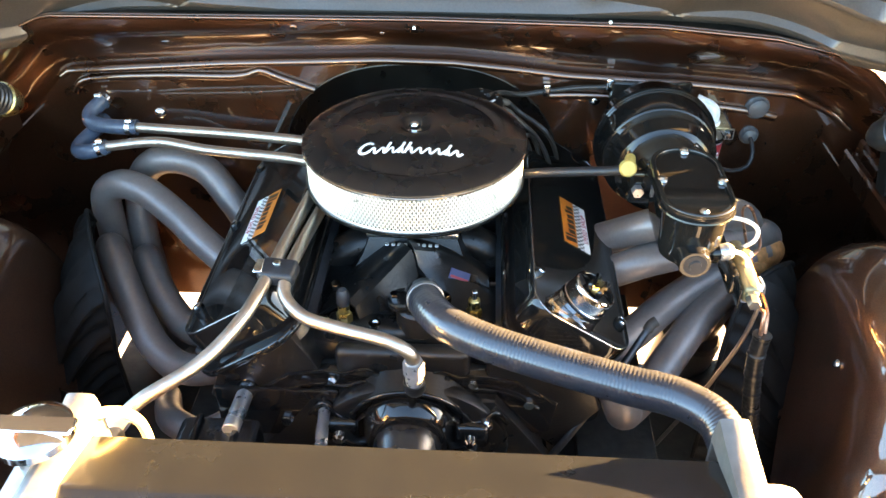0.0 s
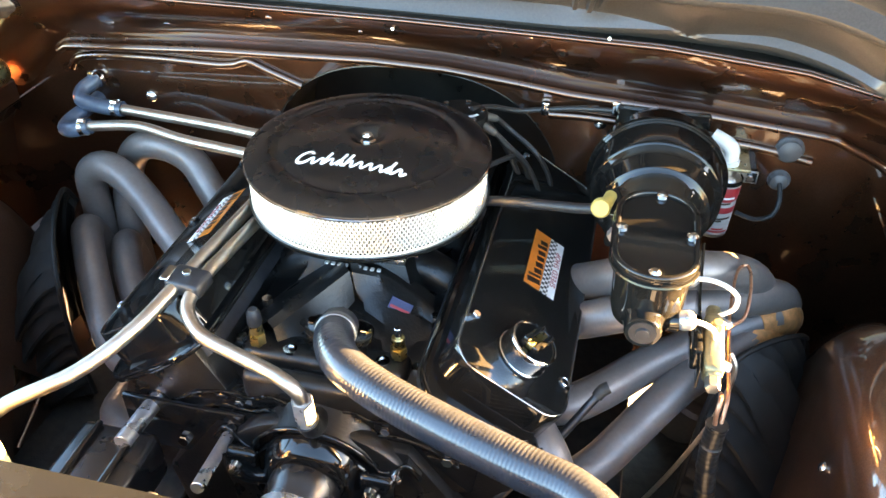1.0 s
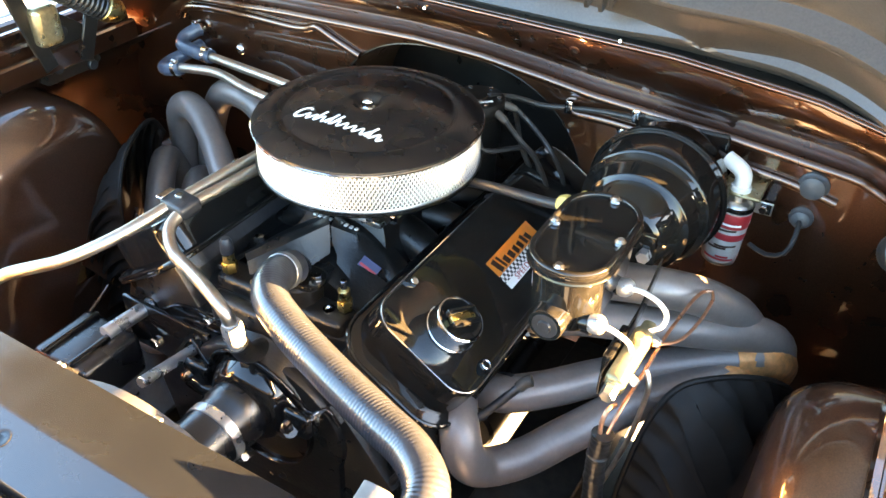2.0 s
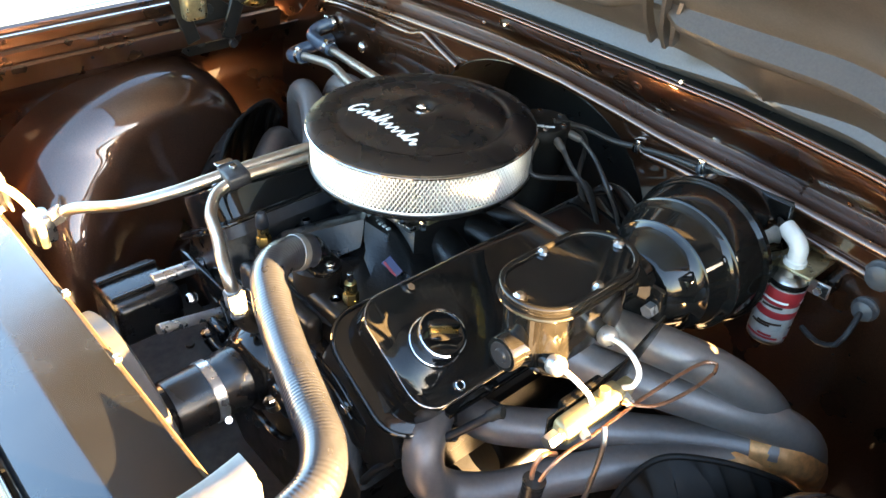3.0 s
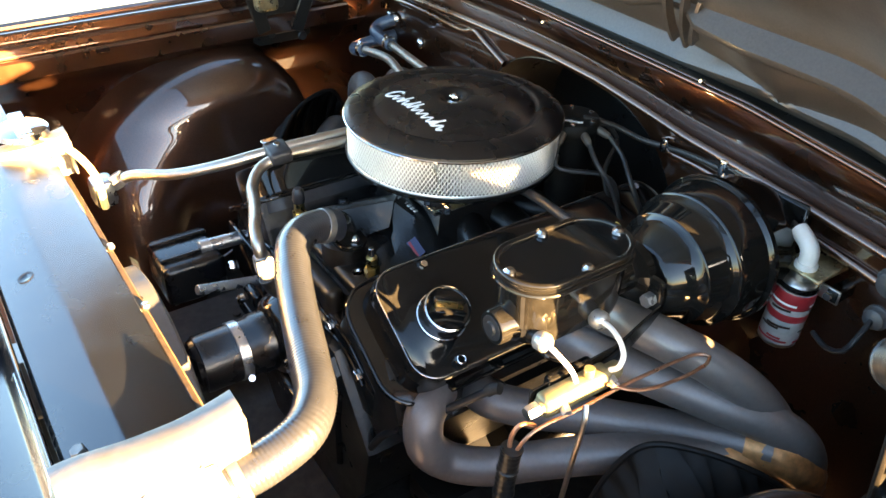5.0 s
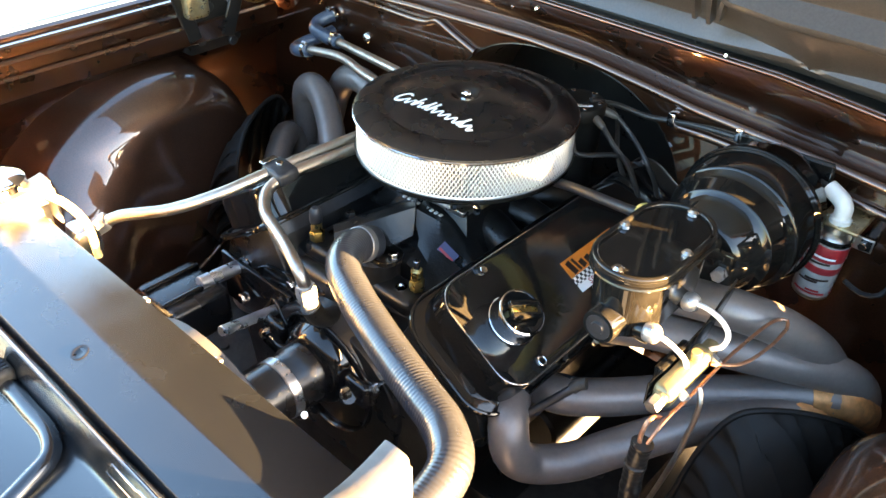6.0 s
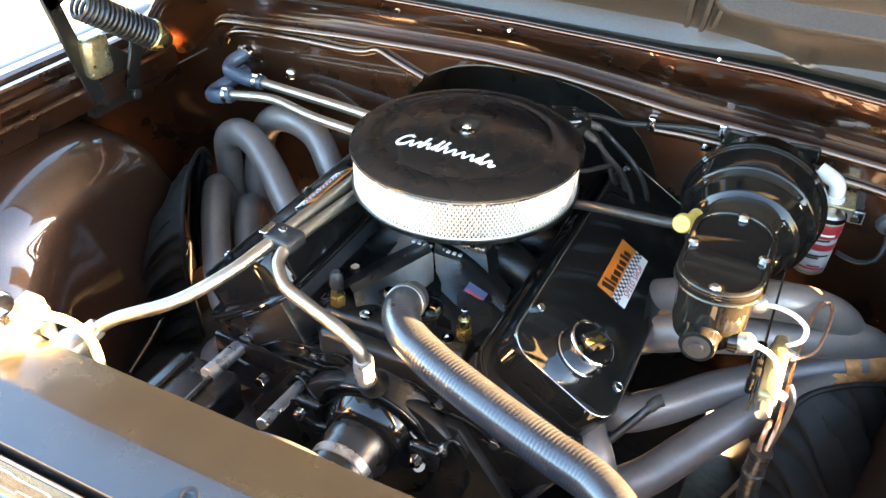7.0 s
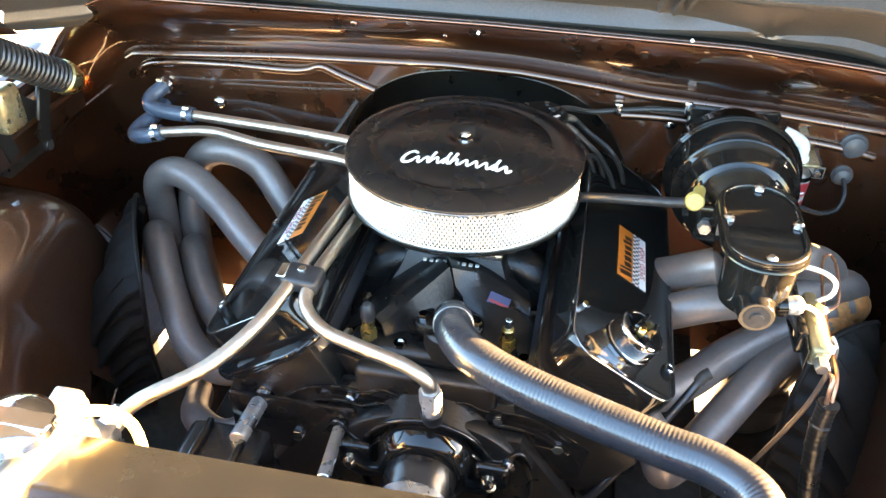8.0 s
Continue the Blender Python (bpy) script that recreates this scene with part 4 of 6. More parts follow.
def build_oil_cap():
    a, b = PLACE_R(0.017, -0.199, -0.001), PLACE_R(0.017, -0.199, 0.1)
    cap = thing("oil_filler_cap", "black twist oil filler cap with chrome skirt on valve cover", "oil cap", a)
    part("skirt", lathe([(0.0345, 0), (0.0362, 0.002), (0.0352, 0.010), (0.0345, 0.020), (0.0350, 0.028), (0.0340, 0.0305), (0.032, 0.0315)], 48, a, b), M_CHROME, cap)
    part("top", lathe([(0.0322, 0.0312), (0.0315, 0.0300), (0.029, 0.0290), (0.012, 0.0290), (0, 0.0290)], 48, a, b), M_GLOSS, cap, "gloss black cap top")
    part("rim_band", lathe([(0.0358, 0.0), (0.0372, 0.001), (0.0372, 0.0035), (0.0358, 0.0045)], 48, a, b), M_CHROME, cap, "bright rim band")
    d = (b - a).normalized()
    for off, w, h in ((-0.009, 0.009, 0.014), (0.009, 0.009, 0.014), (0.0, 0.012, 0.010)):
        bm = box(0.046 if off else 0.040, w, h, 0.003, 2, (0, off, h / 2))
        bm.transform(Matrix.Translation(a + d * 0.0290) @ Matrix((VC_U, Vector((0, 1, 0)), VC_N)).transposed().to_4x4() @ Matrix.Rotation(radians(62), 4, "Z"))
        # brass on the middle bar paints in a gold reflection
        part("grip", bm, M_GLOSS if off else M_BRASS, cap, "gloss black grip bar" if off else "grip bar coloured with a gold reflection")


build_oil_cap()


# ---- cooling ----
def build_hose():
    h = thing("radiator_hose", "ribbed black rubber upper radiator hose with bright clamps", "radiator hose", (0.034, -0.24, 0.93))
    pts = [(0.030, -0.238, 0.945), (0.040, -0.285, 0.962), (0.065, -0.322, 0.966), (0.115, -0.350, 0.962), (0.20, -0.382, 0.958), (0.30, -0.415, 0.955), (0.360, -0.437, 0.957), (0.398, -0.470, 0.956), (0.408, -0.52, 0.946), (0.408, -0.57, 0.936)]
    path = resample(smooth_path(pts, 0.004), 0.00115)
    part("hose", sweep(path, lambda q: 0.0254 + ((0.00015 + 0.00006 * math.sin(q * 41) + 0.00004 * math.sin(q * 97)) * math.sin(2 * math.pi * q / 0.0052 + 0.8 * math.sin(q * 60)) if 0.04 < q < 0.60 else 0.0002), 28), M_HOSE, h)
    for a, b in ((path[16], path[26]), (path[-22], path[-12])):
        part("clamp", lathe([(0.0258, 0), (0.0272, 0.001), (0.0272, 0.012), (0.0258, 0.013)], 36, a, b), M_BARE, h, "bright hose clamp")
    nk = thing("water_neck", "black cast water neck bolted to the intake manifold", "water neck", (0.022, -0.222, 0.915))
    part("elbow", pipe([(0.022, -0.222, 0.91), (0.022, -0.224, 0.928), (0.026, -0.236, 0.943), (0.033, -0.258, 0.952)], 0.024, 20, 0.005), M_GLOSS, nk)
    bm = extrude_poly([(x, y) for x, y in round_rect(0.095, 0.05, 0.022, 6)], 0.009, 0.002)
    part("flange", bm, M_GLOSS, nk, m=Matrix.Translation((0.022, -0.222, 0.914)))
    for s in (-1, 1):
        part("bolt", hexnut((0.022 + s * 0.037, -0.222, 0.922), (0.022 + s * 0.037, -0.222, 0.932), 0.008), M_CHROME, nk)


build_hose()


def build_radiator():
    r = thing("radiator", "wide aluminium radiator with a black top plate and end brackets", "radiator", (0.03, -0.62, 0.45))
    # core with tubes
    part("core", box(0.66, 0.055, 0.50, 0.004, 1, (0.03, -0.63, 0.73)), M_GUNK, r)
    for i in range(28):
        part("fin_tube", box(0.66, 0.059, 0.004, 0.0, 1, (0.03, -0.63, 0.50 + 0.017 * i)), M_ALU, r)
    for s, x in ((-1, -0.365), (1, 0.425)):
        part("end_tank", box(0.075, 0.085, 0.51, 0.02, 3, (x, -0.61, 0.725)), M_TANK, r, "bright aluminium end tank")
    # top plate: flat, with a folded rear lip and a rolled front edge
    prof = [(-0.5625, 0.980), (-0.5635, 0.994), (-0.566, 0.9985), (-0.572, 1.0002), (-0.60, 1.0055), (-0.639, 1.0125), (-0.643, 1.0130), (-0.647, 1.0122), (-0.69, 0.9995), (-0.699, 0.9965), (-0.703, 0.990), (-0.704, 0.965)]
    rows = [[(-0.328 + 0.720 * i / 16, y, z) for y, z in prof] for i in range(17)]
    plate = part("top_plate", sheet(rows, 0.0025), M_DARKPLATE, r, "satin black top plate")
    part("plate_hole", lathe([(0.0105, 0.0012), (0.0105, 0.0020), (0.0085, 0.0022), (0.006, 0.0012), (0, 0.0012)], 20, (0.017, -0.669, 1.0045), (0.017, -0.6955, 1.1)), M_GLOSS, plate, "small dark plugged hole")
    for s, x in ((-1, -0.322), (1, 0.378)):
        # upright inner wall, rolled top and outer wall, waisted in the middle
        def crest(y):
            return 1.0225 + 0.010 * max(0.0, (y + 0.60) / 0.06) ** 1.5 + 0.004 * math.exp(-((y + 0.69) / 0.03) ** 2)
        ys = [-0.716 + 0.180 * k / 24 for k in range(25)]
        rows = []
        for dx, f, low in ((-0.012, 0.0, 1.0), (-0.011, 0.55, 1.0), (-0.009, 0.95, 1.0), (-0.005, 1.0, 1.0), (0.008, 1.02, 1.0), (0.019, 1.0, 1.0), (0.023, 0.92, 1.0), (0.0245, 0.6, 1.0), (0.025, 0.0, 0.985), (0.0255, 0.0, 0.945)):
            rows.append([(x + s * (dx + 0.004 * math.sin((y + 0.716) * 14)), y, low + (crest(y) - low) * f) for y in ys])
        b = part("end_bracket", sheet(rows, 0.003), M_BARE, r, "bare steel end bracket")
        part("end_cap", box(0.036, 0.004, 0.060, 0.0015, 1, (x + s * 0.010, -0.5345, 0.988)), M_BARE, b)
        for y in (-0.690, -0.58):
            part("bolt", hexnut((x + s * 0.028, y, 0.975), (x + s * 0.036, y, 0.975), 0.0105), M_CHROME, b)
        part("side_plate", box(0.006, 0.15, 0.10, 0.002, 1, (x + s * 0.026, -0.62, 0.905)), M_TANK, r, "bright side plate")
    part("bolt", hexnut((0.345, -0.684, 1.0005), (0.345, -0.6865, 1.0085), 0.008), M_BARE, plate)
    part("rear_flange", box(0.68, 0.014, 0.005, 0.002, 1, (0.03, -0.5565, 0.962)), M_STAINED, r, "stained rear flange")
    for x in (-0.06, 0.10):
        part("flange_clip", box(0.012, 0.010, 0.008, 0.003, 2, (x, -0.5505, 0.966)), M_ALU, r, "bright spring clip")
    # filler neck and cap on the left tank
    part("filler_neck", rod((-0.355, -0.595, 0.985), (-0.355, -0.595, 1.030), 0.026, 24), M_ALU, r)
    cap = part("cap", lathe([(0, 0.019), (0.022, 0.018), (0.036, 0.014), (0.0405, 0.010), (0.041, 0.001), (0.037, 0.0)], 32, (-0.355, -0.595, 1.030), (-0.355, -0.595, 1.1)), M_CHROME, r, "bright radiator cap")
    part("tab", box(0.092, 0.024, 0.005, 0.002, 1, (-0.355, -0.595, 1.047)), M_CHROME, cap)
    part("outlet", pipe([(0.410, -0.60, 0.930), (0.410, -0.575, 0.935), (0.410, -0.55, 0.940)], 0.0235, 20, 0.006), M_TANK, r)
    ov = thing("overflow_hose", "pale yellowed overflow hose from the radiator neck", "hose", (-0.335, -0.57, 1.01))
    part("tube", pipe([(-0.338, -0.580, 1.018), (-0.318, -0.560, 1.022), (-0.296, -0.535, 1.005), (-0.286, -0.515, 0.965), (-0.284, -0.510, 0.90)], 0.0062, 12), M_CREAM, ov)
    # electric fan behind the core
    f = thing("cooling_fan", "grey plastic electric fan shroud behind the radiator core", "fan", (0.03, -0.565, 0.74))
    part("shroud_ring", lathe([(0.195, -0.02), (0.205, -0.015), (0.205, 0.035), (0.195, 0.04), (0.185, 0.035), (0.185, -0.015), (0.195, -0.02)], 64, (0.03, -0.56, 0.738), (0.03, -0.4, 0.738)), M_PLASTIC, f)
    part("motor", lathe([(0, 0.055), (0.04, 0.053), (0.05, 0.045), (0.052, 0.0)], 32, (0.03, -0.57, 0.745), (0.03, -0.4, 0.745)), M_GLOSS, f)
    for k in range(8):
        a = 2 * math.pi * k / 8
        bm = box(0.15, 0.05, 0.003, 0.001, 1, (0.125, 0, 0))
        bm.transform(Matrix.Translation((0.03, -0.555, 0.745)) @ Matrix.Rotation(radians(90), 4, "X") @ Matrix.Rotation(a, 4, "Z") @ Matrix.Rotation(radians(28), 4, "X"))
        part("blade", bm, M_GLOSS, f)


build_radiator()


def build_grille():
    g = thing("grille_panel", "dark glossy grille header panel with an outlined emblem", "grille", (0.05, -0.75, 0.8))
    prof = [(-0.7085, 0.975), (-0.7092, 0.988), (-0.7110, 0.9915), (-0.7140, 0.9905), (-0.7185, 0.975), (-0.7235, 0.950), (-0.730, 0.943), (-0.80, 0.930), (-0.88, 0.905), (-0.905, 0.88), (-0.91, 0.60)]
    rows = [[(-0.78 + 1.56 * i / 40, y, z) for y, z in prof] for i in range(41)]
    part("panel", sheet(rows, 0.004), M_DARKPLATE, g)
    # polished edge along the gap before the radiator
    part("edge_strip", rod((-0.76, -0.7118, 0.9925), (0.76, -0.7118, 0.9925), 0.0016, 8), M_RIM, g, "thin polished edge")
    # pressed ridge round the latch recess
    part("ridge", pipe([(-0.112, -0.88, 0.912), (-0.100, -0.775, 0.941), (-0.090, -0.748, 0.946), (-0.066, -0.736, 0.949), (0.0, -0.734, 0.949), (0.05, -0.736, 0.949), (0.075, -0.748, 0.946), (0.085, -0.775, 0.941), (0.10, -0.88, 0.912)], 0.011, 14, 0.008), M_DARKPLATE, g)
    latch = part("latch", box(0.036, 0.034, 0.026, 0.008, 3, (-0.070, -0.738, 0.960)), M_GUNK, g, "dark hood latch block")
    part("latch_face", box(0.004, 0.028, 0.030, 0.001, 1, (-0.091, -0.738, 0.962)), M_WHITE, latch, "pale latch face")
    for k in range(5):
        part("latch_rib", box(0.003, 0.026, 0.004, 0.001, 1, (-0.082 + 0.006 * k, -0.738, 0.9735)), M_SPRING, latch)
    # emblem outlines as plain stepped shapes, one on each side of the latch
    o = [(-0.10, -0.009), (-0.042, -0.009), (-0.036, -0.0145), (0.036, -0.0145), (0.042, -0.009), (0.10, -0.009), (0.088, 0.009), (0.042, 0.009), (0.036, 0.0115), (-0.036, 0.0115), (-0.042, 0.009), (-0.088, 0.009)]
    for x0 in (-0.215, 0.250):
        path = [Vector((x0 + x, -0.7188 + 0.19 * z, 0.970 + z)) for x, z in o]
        part("emblem", sweep(path + [path[0]], 0.0012, 6), M_CHROME, g, "bright outlined emblem")


build_grille()


# ---- front of the engine ----
def build_front():
    tc = thing("timing_cover", "black timing cover with bolts round its arched rim", "timing cover", (0.012, -0.31, 0.70))
    out = [(0.012 + 0.150 * math.cos(radians(a)), 0.712 + 0.122 * math.sin(radians(a))) for a in range(-20, 201, 10)] + [(-0.13, 0.56), (0.15, 0.56)]
    bm = extrude_poly(out, 0.03, 0.008)
    bm.transform(Matrix.Translation((0, -0.292, 0)) @ Matrix.Rotation(radians(90), 4, "X"))
    part("cover", bm, M_CAST, tc)
    part("rim", lathe([(0.092, 0.0), (0.0935, 0.010), (0.0950, 0.012), (0.0965, 0.010), (0.098, 0.0)], 64, (0.012, -0.322, 0.7166), (0.012, -0.5, 0.7166)), M_GLOSS, tc)
    for k in range(7):
        a = radians(12 + 26 * k)
        x, z = 0.012 + 0.107 * math.cos(a), 0.7166 + 0.107 * math.sin(a)
        part("bolt", hexnut((x, -0.320, z), (x, -0.330, z), 0.0065), M_GLOSS, tc)
    # cast ridge: over the rim, down into a dip on each side and up to the stand-off ears
    ridge = [(-0.140, -0.318, 0.770), (-0.117, -0.320, 0.797), (-0.098, -0.322, 0.775), (-0.082, -0.325, 0.768), (-0.060, -0.330, 0.806), (-0.028, -0.334, 0.832), (0.012, -0.336, 0.842), (0.052, -0.334, 0.832), (0.084, -0.330, 0.806), (0.106, -0.325, 0.772), (0.122, -0.322, 0.774), (0.140, -0.320, 0.790), (0.158, -0.318, 0.765)]
    part("ridge", pipe(ridge, 0.0036, 10, 0.006), M_GLOSS, tc)
    # stepped web between the ridge and the block face
    rows = [[(x, y + 0.002, z - 0.002), (x, y + 0.022, z + 0.004), (x * 1.05, y + 0.040, z + 0.010)] for x, y, z in ridge]
    part("web", sheet(rows, 0.004), M_CAST, tc)
    wp = thing("water_pump", "gloss black electric water pump with a silver banded motor", "water pump", (0.012, -0.34, 0.76))
    part("body", lathe([(0, 0.040), (0.05, 0.040), (0.060, 0.034), (0.070, 0.016), (0.073, 0)], 48, (0.012, -0.324, 0.758), (0.012, -0.5, 0.758)), M_GLOSS, wp)
    motor = part("motor", lathe([(0, 0.130), (0.034, 0.130), (0.040, 0.127), (0.043, 0.120), (0.046, 0.119), (0.047, 0.112), (0.047, 0.03), (0.050, 0.026), (0.050, 0)], 48, (0.012, -0.36, 0.758), (0.012, -0.6, 0.758)), M_SATIN, wp)
    part("band", lathe([(0.0472, 0.046), (0.0488, 0.047), (0.0488, 0.062), (0.0472, 0.063)], 48, (0.012, -0.36, 0.758), (0.012, -0.6, 0.758)), M_BAND, motor, "silver clamp band")
    part("band_screw", rod((0.055, -0.415, 0.731), (0.066, -0.415, 0.741), 0.006, 10), M_CHROME, motor)
    for s in (-1, 1):
        part("ear", box(0.05, 0.02, 0.045, 0.010, 3, (0.010 + s * 0.096, -0.345, 0.768)), M_GLOSS, wp)
        part("arm", pipe([(0.010 + s * 0.055, -0.345, 0.745), (0.010 + s * 0.080, -0.356, 0.752), (0.010 + s * 0.096, -0.362, 0.768)], 0.011, 12, 0.006), M_GLOSS, wp)
    for x, y, z in ((0.103, -0.366, 0.776), (0.127, -0.330, 0.774), (-0.087, -0.366, 0.775)):
        part("bolt", lathe([(0, 0.012), (0.005, 0.012), (0.0095, 0.008), (0.010, 0.0), (0, 0)], 14, (x, y + 0.004, z), (x, y - 0.1, z + 0.01)), M_CHROME, wp)
    # block front behind, with stepped cast edges
    for s in (-1, 1):
        bm = extrude_poly([(0.03, 0.83), (0.10, 0.838), (0.17, 0.830), (0.235, 0.785), (0.225, 0.72), (0.15, 0.70)], 0.03, 0.006)
        bm.transform(Matrix.Diagonal((s, 1, 1, 1)) @ Matrix.Translation((0, -0.262, 0)) @ Matrix.Rotation(radians(90), 4, "X"))
        part("side_housing", bm, M_GLOSS, tc)
        for dz, dy in ((0.0, 0.0), (-0.024, -0.002)):
            part("edge_rib", pipe([(s * 0.028, -0.294 + dy, 0.834 + dz), (s * 0.060, -0.295 + dy, 0.845 + dz), (s * 0.085, -0.295 + dy, 0.835 + dz), (s * 0.120, -0.295 + dy, 0.838 + dz), (s * 0.165, -0.294 + dy, 0.828 + dz), (s * 0.205, -0.293 + dy, 0.800 + dz)], 0.0026, 8, 0.008), M_GLOSS, tc)
        part("bolt", hexnut((s * 0.19, -0.290, 0.785), (s * 0.19, -0.300, 0.785), 0.009), M_CHROME if s > 0 else M_GLOSS, tc)
        part("bolt", hexnut((s * 0.105, -0.290, 0.822), (s * 0.105, -0.299, 0.822), 0.0075), M_CHROME, tc)
    part("front_wall", box(0.20, 0.03, 0.07, 0.012, 3, (0.0, -0.277, 0.842)), M_CAST, tc)
    # bracket with bright stand-offs and a black motor box
    al = thing("accessory_bracket", "black accessory motor on bright stand-offs", "bracket", (-0.2, -0.33, 0.78))
    box_m = part("motor_box", box(0.118, 0.112, 0.080, 0.012, 3, (-0.262, -0.402, 0.752)), M_SATIN, al, "black motor box")
    for k in range(2):
        part("rib", box(0.010, 0.104, 0.008, 0.003, 2, (-0.292 + 0.058 * k, -0.402, 0.795)), M_GLOSS, box_m)
    part("plate", box(0.19, 0.010, 0.10, 0.004, 2, (-0.19, -0.303, 0.757)), M_GLOSS, al)
    part("standoff", rod((-0.238, -0.290, 0.793), (-0.241, -0.380, 0.797), 0.0125, 20, 0.001), M_BAND, al, "bright steel stand-off")
    part("standoff", rod((-0.117, -0.316, 0.778), (-0.101, -0.432, 0.812), 0.0088, 20, 0.001), M_BAND, al, "bright steel stand-off")
    for x, y, z in ((-0.238, -0.286, 0.793), (-0.117, -0.316, 0.778)):
        part("nut", lathe([(0.0155, -0.006), (0.0175, -0.003), (0.0175, 0.004), (0.0145, 0.006), (0, 0.006)], 20, (x, y, z), (x, y - 0.1, z + 0.01)), M_GLOSS, al)
    part("clamp_screw", hexnut((-0.165, -0.34, 0.79), (-0.165, -0.355, 0.792), 0.009), M_CHROME, al)


build_front()


def build_heater_pipes():
    hp = thing("heater_pipe", "pair of bright steel heater pipes joined by a dark clip", "heater pipe", (-0.184, -0.24, 0.96))
    a = [(-0.340, -0.470, 0.915), (-0.320, -0.450, 0.928), (-0.255, -0.395, 0.945), (-0.215, -0.33, 0.962), (-0.196, -0.26, 0.974), (-0.185, -0.18, 0.98), (-0.165, -0.02, 0.985), (-0.165, 0.10, 0.975), (-0.20, 0.155, 0.968), (-0.30, 0.185, 0.963), (-0.554, 0.212, 0.962)]
    b = [(0.024, -0.360, 0.925), (0.020, -0.362, 0.945), (-0.005, -0.355, 0.957), (-0.08, -0.325, 0.952), (-0.135, -0.305, 0.955), (-0.165, -0.275, 0.966), (-0.166, -0.235, 0.976), (-0.158, -0.16, 0.978), (-0.14, -0.02, 0.98), (-0.155, 0.07, 0.965), (-0.22, 0.12, 0.953), (-0.40, 0.150, 0.952), (-0.50, 0.170, 0.955), (-0.60, 0.167, 0.944)]
    part("pipe", pipe(a, 0.0095, 16, 0.008), M_STEEL, hp)
    part("pipe", pipe(b, 0.0095, 16, 0.008), M_STEEL, hp)
    clip = part("clip", box(0.054, 0.040, 0.024, 0.007, 3), M_RUBBER, hp, "black clamp block", m=Matrix.Translation((-0.180, -0.237, 0.977)) @ Matrix.Rotation(radians(-7), 4, "Z") @ Matrix.Rotation(radians(6), 4, "X"))
    part("tongue", box(0.012, 0.030, 0.003, 0.001, 1, (-0.206, -0.240, 0.9895)), M_CHROME, clip)
    part("screw", rod((-0.180, -0.237, 0.99), (-0.180, -0.237, 0.995), 0.006, 12), M_CHROME, clip)
    for n0, n1 in (((0.024, -0.358, 0.900), (0.024, -0.360, 0.930)), ((-0.350, -0.482, 0.905), (-0.334, -0.463, 0.921))):
        part("swivel_nut", hexnut(n0, n1, 0.0150), M_FLARE, hp, "bright swivel nut")
    part("elbow_fitting", pipe([(0.024, -0.357, 0.908), (0.024, -0.356, 0.898), (0.024, -0.355, 0.885)], 0.0125, 14, 0.006), M_FLARE, hp)
    part("riser", pipe([(0.024, -0.355, 0.888), (0.024, -0.345, 0.865), (0.020, -0.325, 0.845), (0.015, -0.30, 0.835)], 0.015, 14, 0.006), M_CAST, hp, "black riser pipe")
    part("tank_fitting", box(0.05, 0.04, 0.05, 0.01, 2, (-0.355, -0.497, 0.895)), M_ALU, hp)
    hh = thing("heater_hose", "blue grey heater hose elbows clamped to steel pipes at the firewall", "heater hose", (-0.62, 0.2, 0.95))
    part("hose", pipe([(-0.552, 0.212, 0.962), (-0.600, 0.213, 0.962), (-0.645, 0.222, 0.966), (-0.652, 0.24, 0.975), (-0.64, 0.262, 0.985), (-0.635, FW, 0.988)], 0.0145, 14, 0.006), M_GREYHOSE, hh)
    part("hose", pipe([(-0.598, 0.167, 0.944), (-0.635, 0.163, 0.934), (-0.662, 0.178, 0.927), (-0.665, 0.20, 0.93), (-0.650, 0.235, 0.94), (-0.645, FW, 0.945)], 0.0145, 14, 0.006), M_GREYHOSE, hh)
    for p, q in (((-0.562, 0.212, 0.962), (-0.574, 0.212, 0.962)), ((-0.606, 0.166, 0.942), (-0.617, 0.165, 0.9395)), ((-0.637, 0.266, 0.9865), (-0.635, 0.274, 0.988))):
        c = part("clamp", lathe([(0.0145, 0), (0.0165, 0.0005), (0.0165, 0.0095), (0.0145, 0.010)], 24, p, q), M_CHROME, hh, "bright worm clamp")
        d = Vector(p) + Vector((0, -0.008, 0.017))
        part("worm_screw", rod(d - Vector((0.006, 0, 0)), d + Vector((0.006, 0, 0)), 0.005, 8), M_CHROME, c)


build_heater_pipes()


def build_sensors():
    for nm, x, y, z in (("temperature_sender", -0.088, -0.246, 0.895), ("vacuum_switch", 0.103, -0.217, 0.885)):
        s = thing(nm, "brass sender screwed into the intake manifold", "sensor", (x, y, z), group="brass senders")
        part("hex", hexnut((x, y, z), (x, y, z + 0.018), 0.012), M_BRASS, s)
        part("stem", rod((x, y, z + 0.018), (x, y, z + 0.036), 0.009, 14), M_BRASS, s)
        if nm == "temperature_sender":
            part("boot", lathe([(0.0095, 0), (0.0105, 0.004), (0.0095, 0.02), (0.006, 0.026), (0, 0.027)], 16, (x, y, z + 0.034), (x, y, z + 0.1)), M_RUBBER, s, "black rubber boot")
        else:
            part("tip", rod((x, y, z + 0.036), (x, y, z + 0.052), 0.005, 10), M_CHROME, s)


build_sensors()


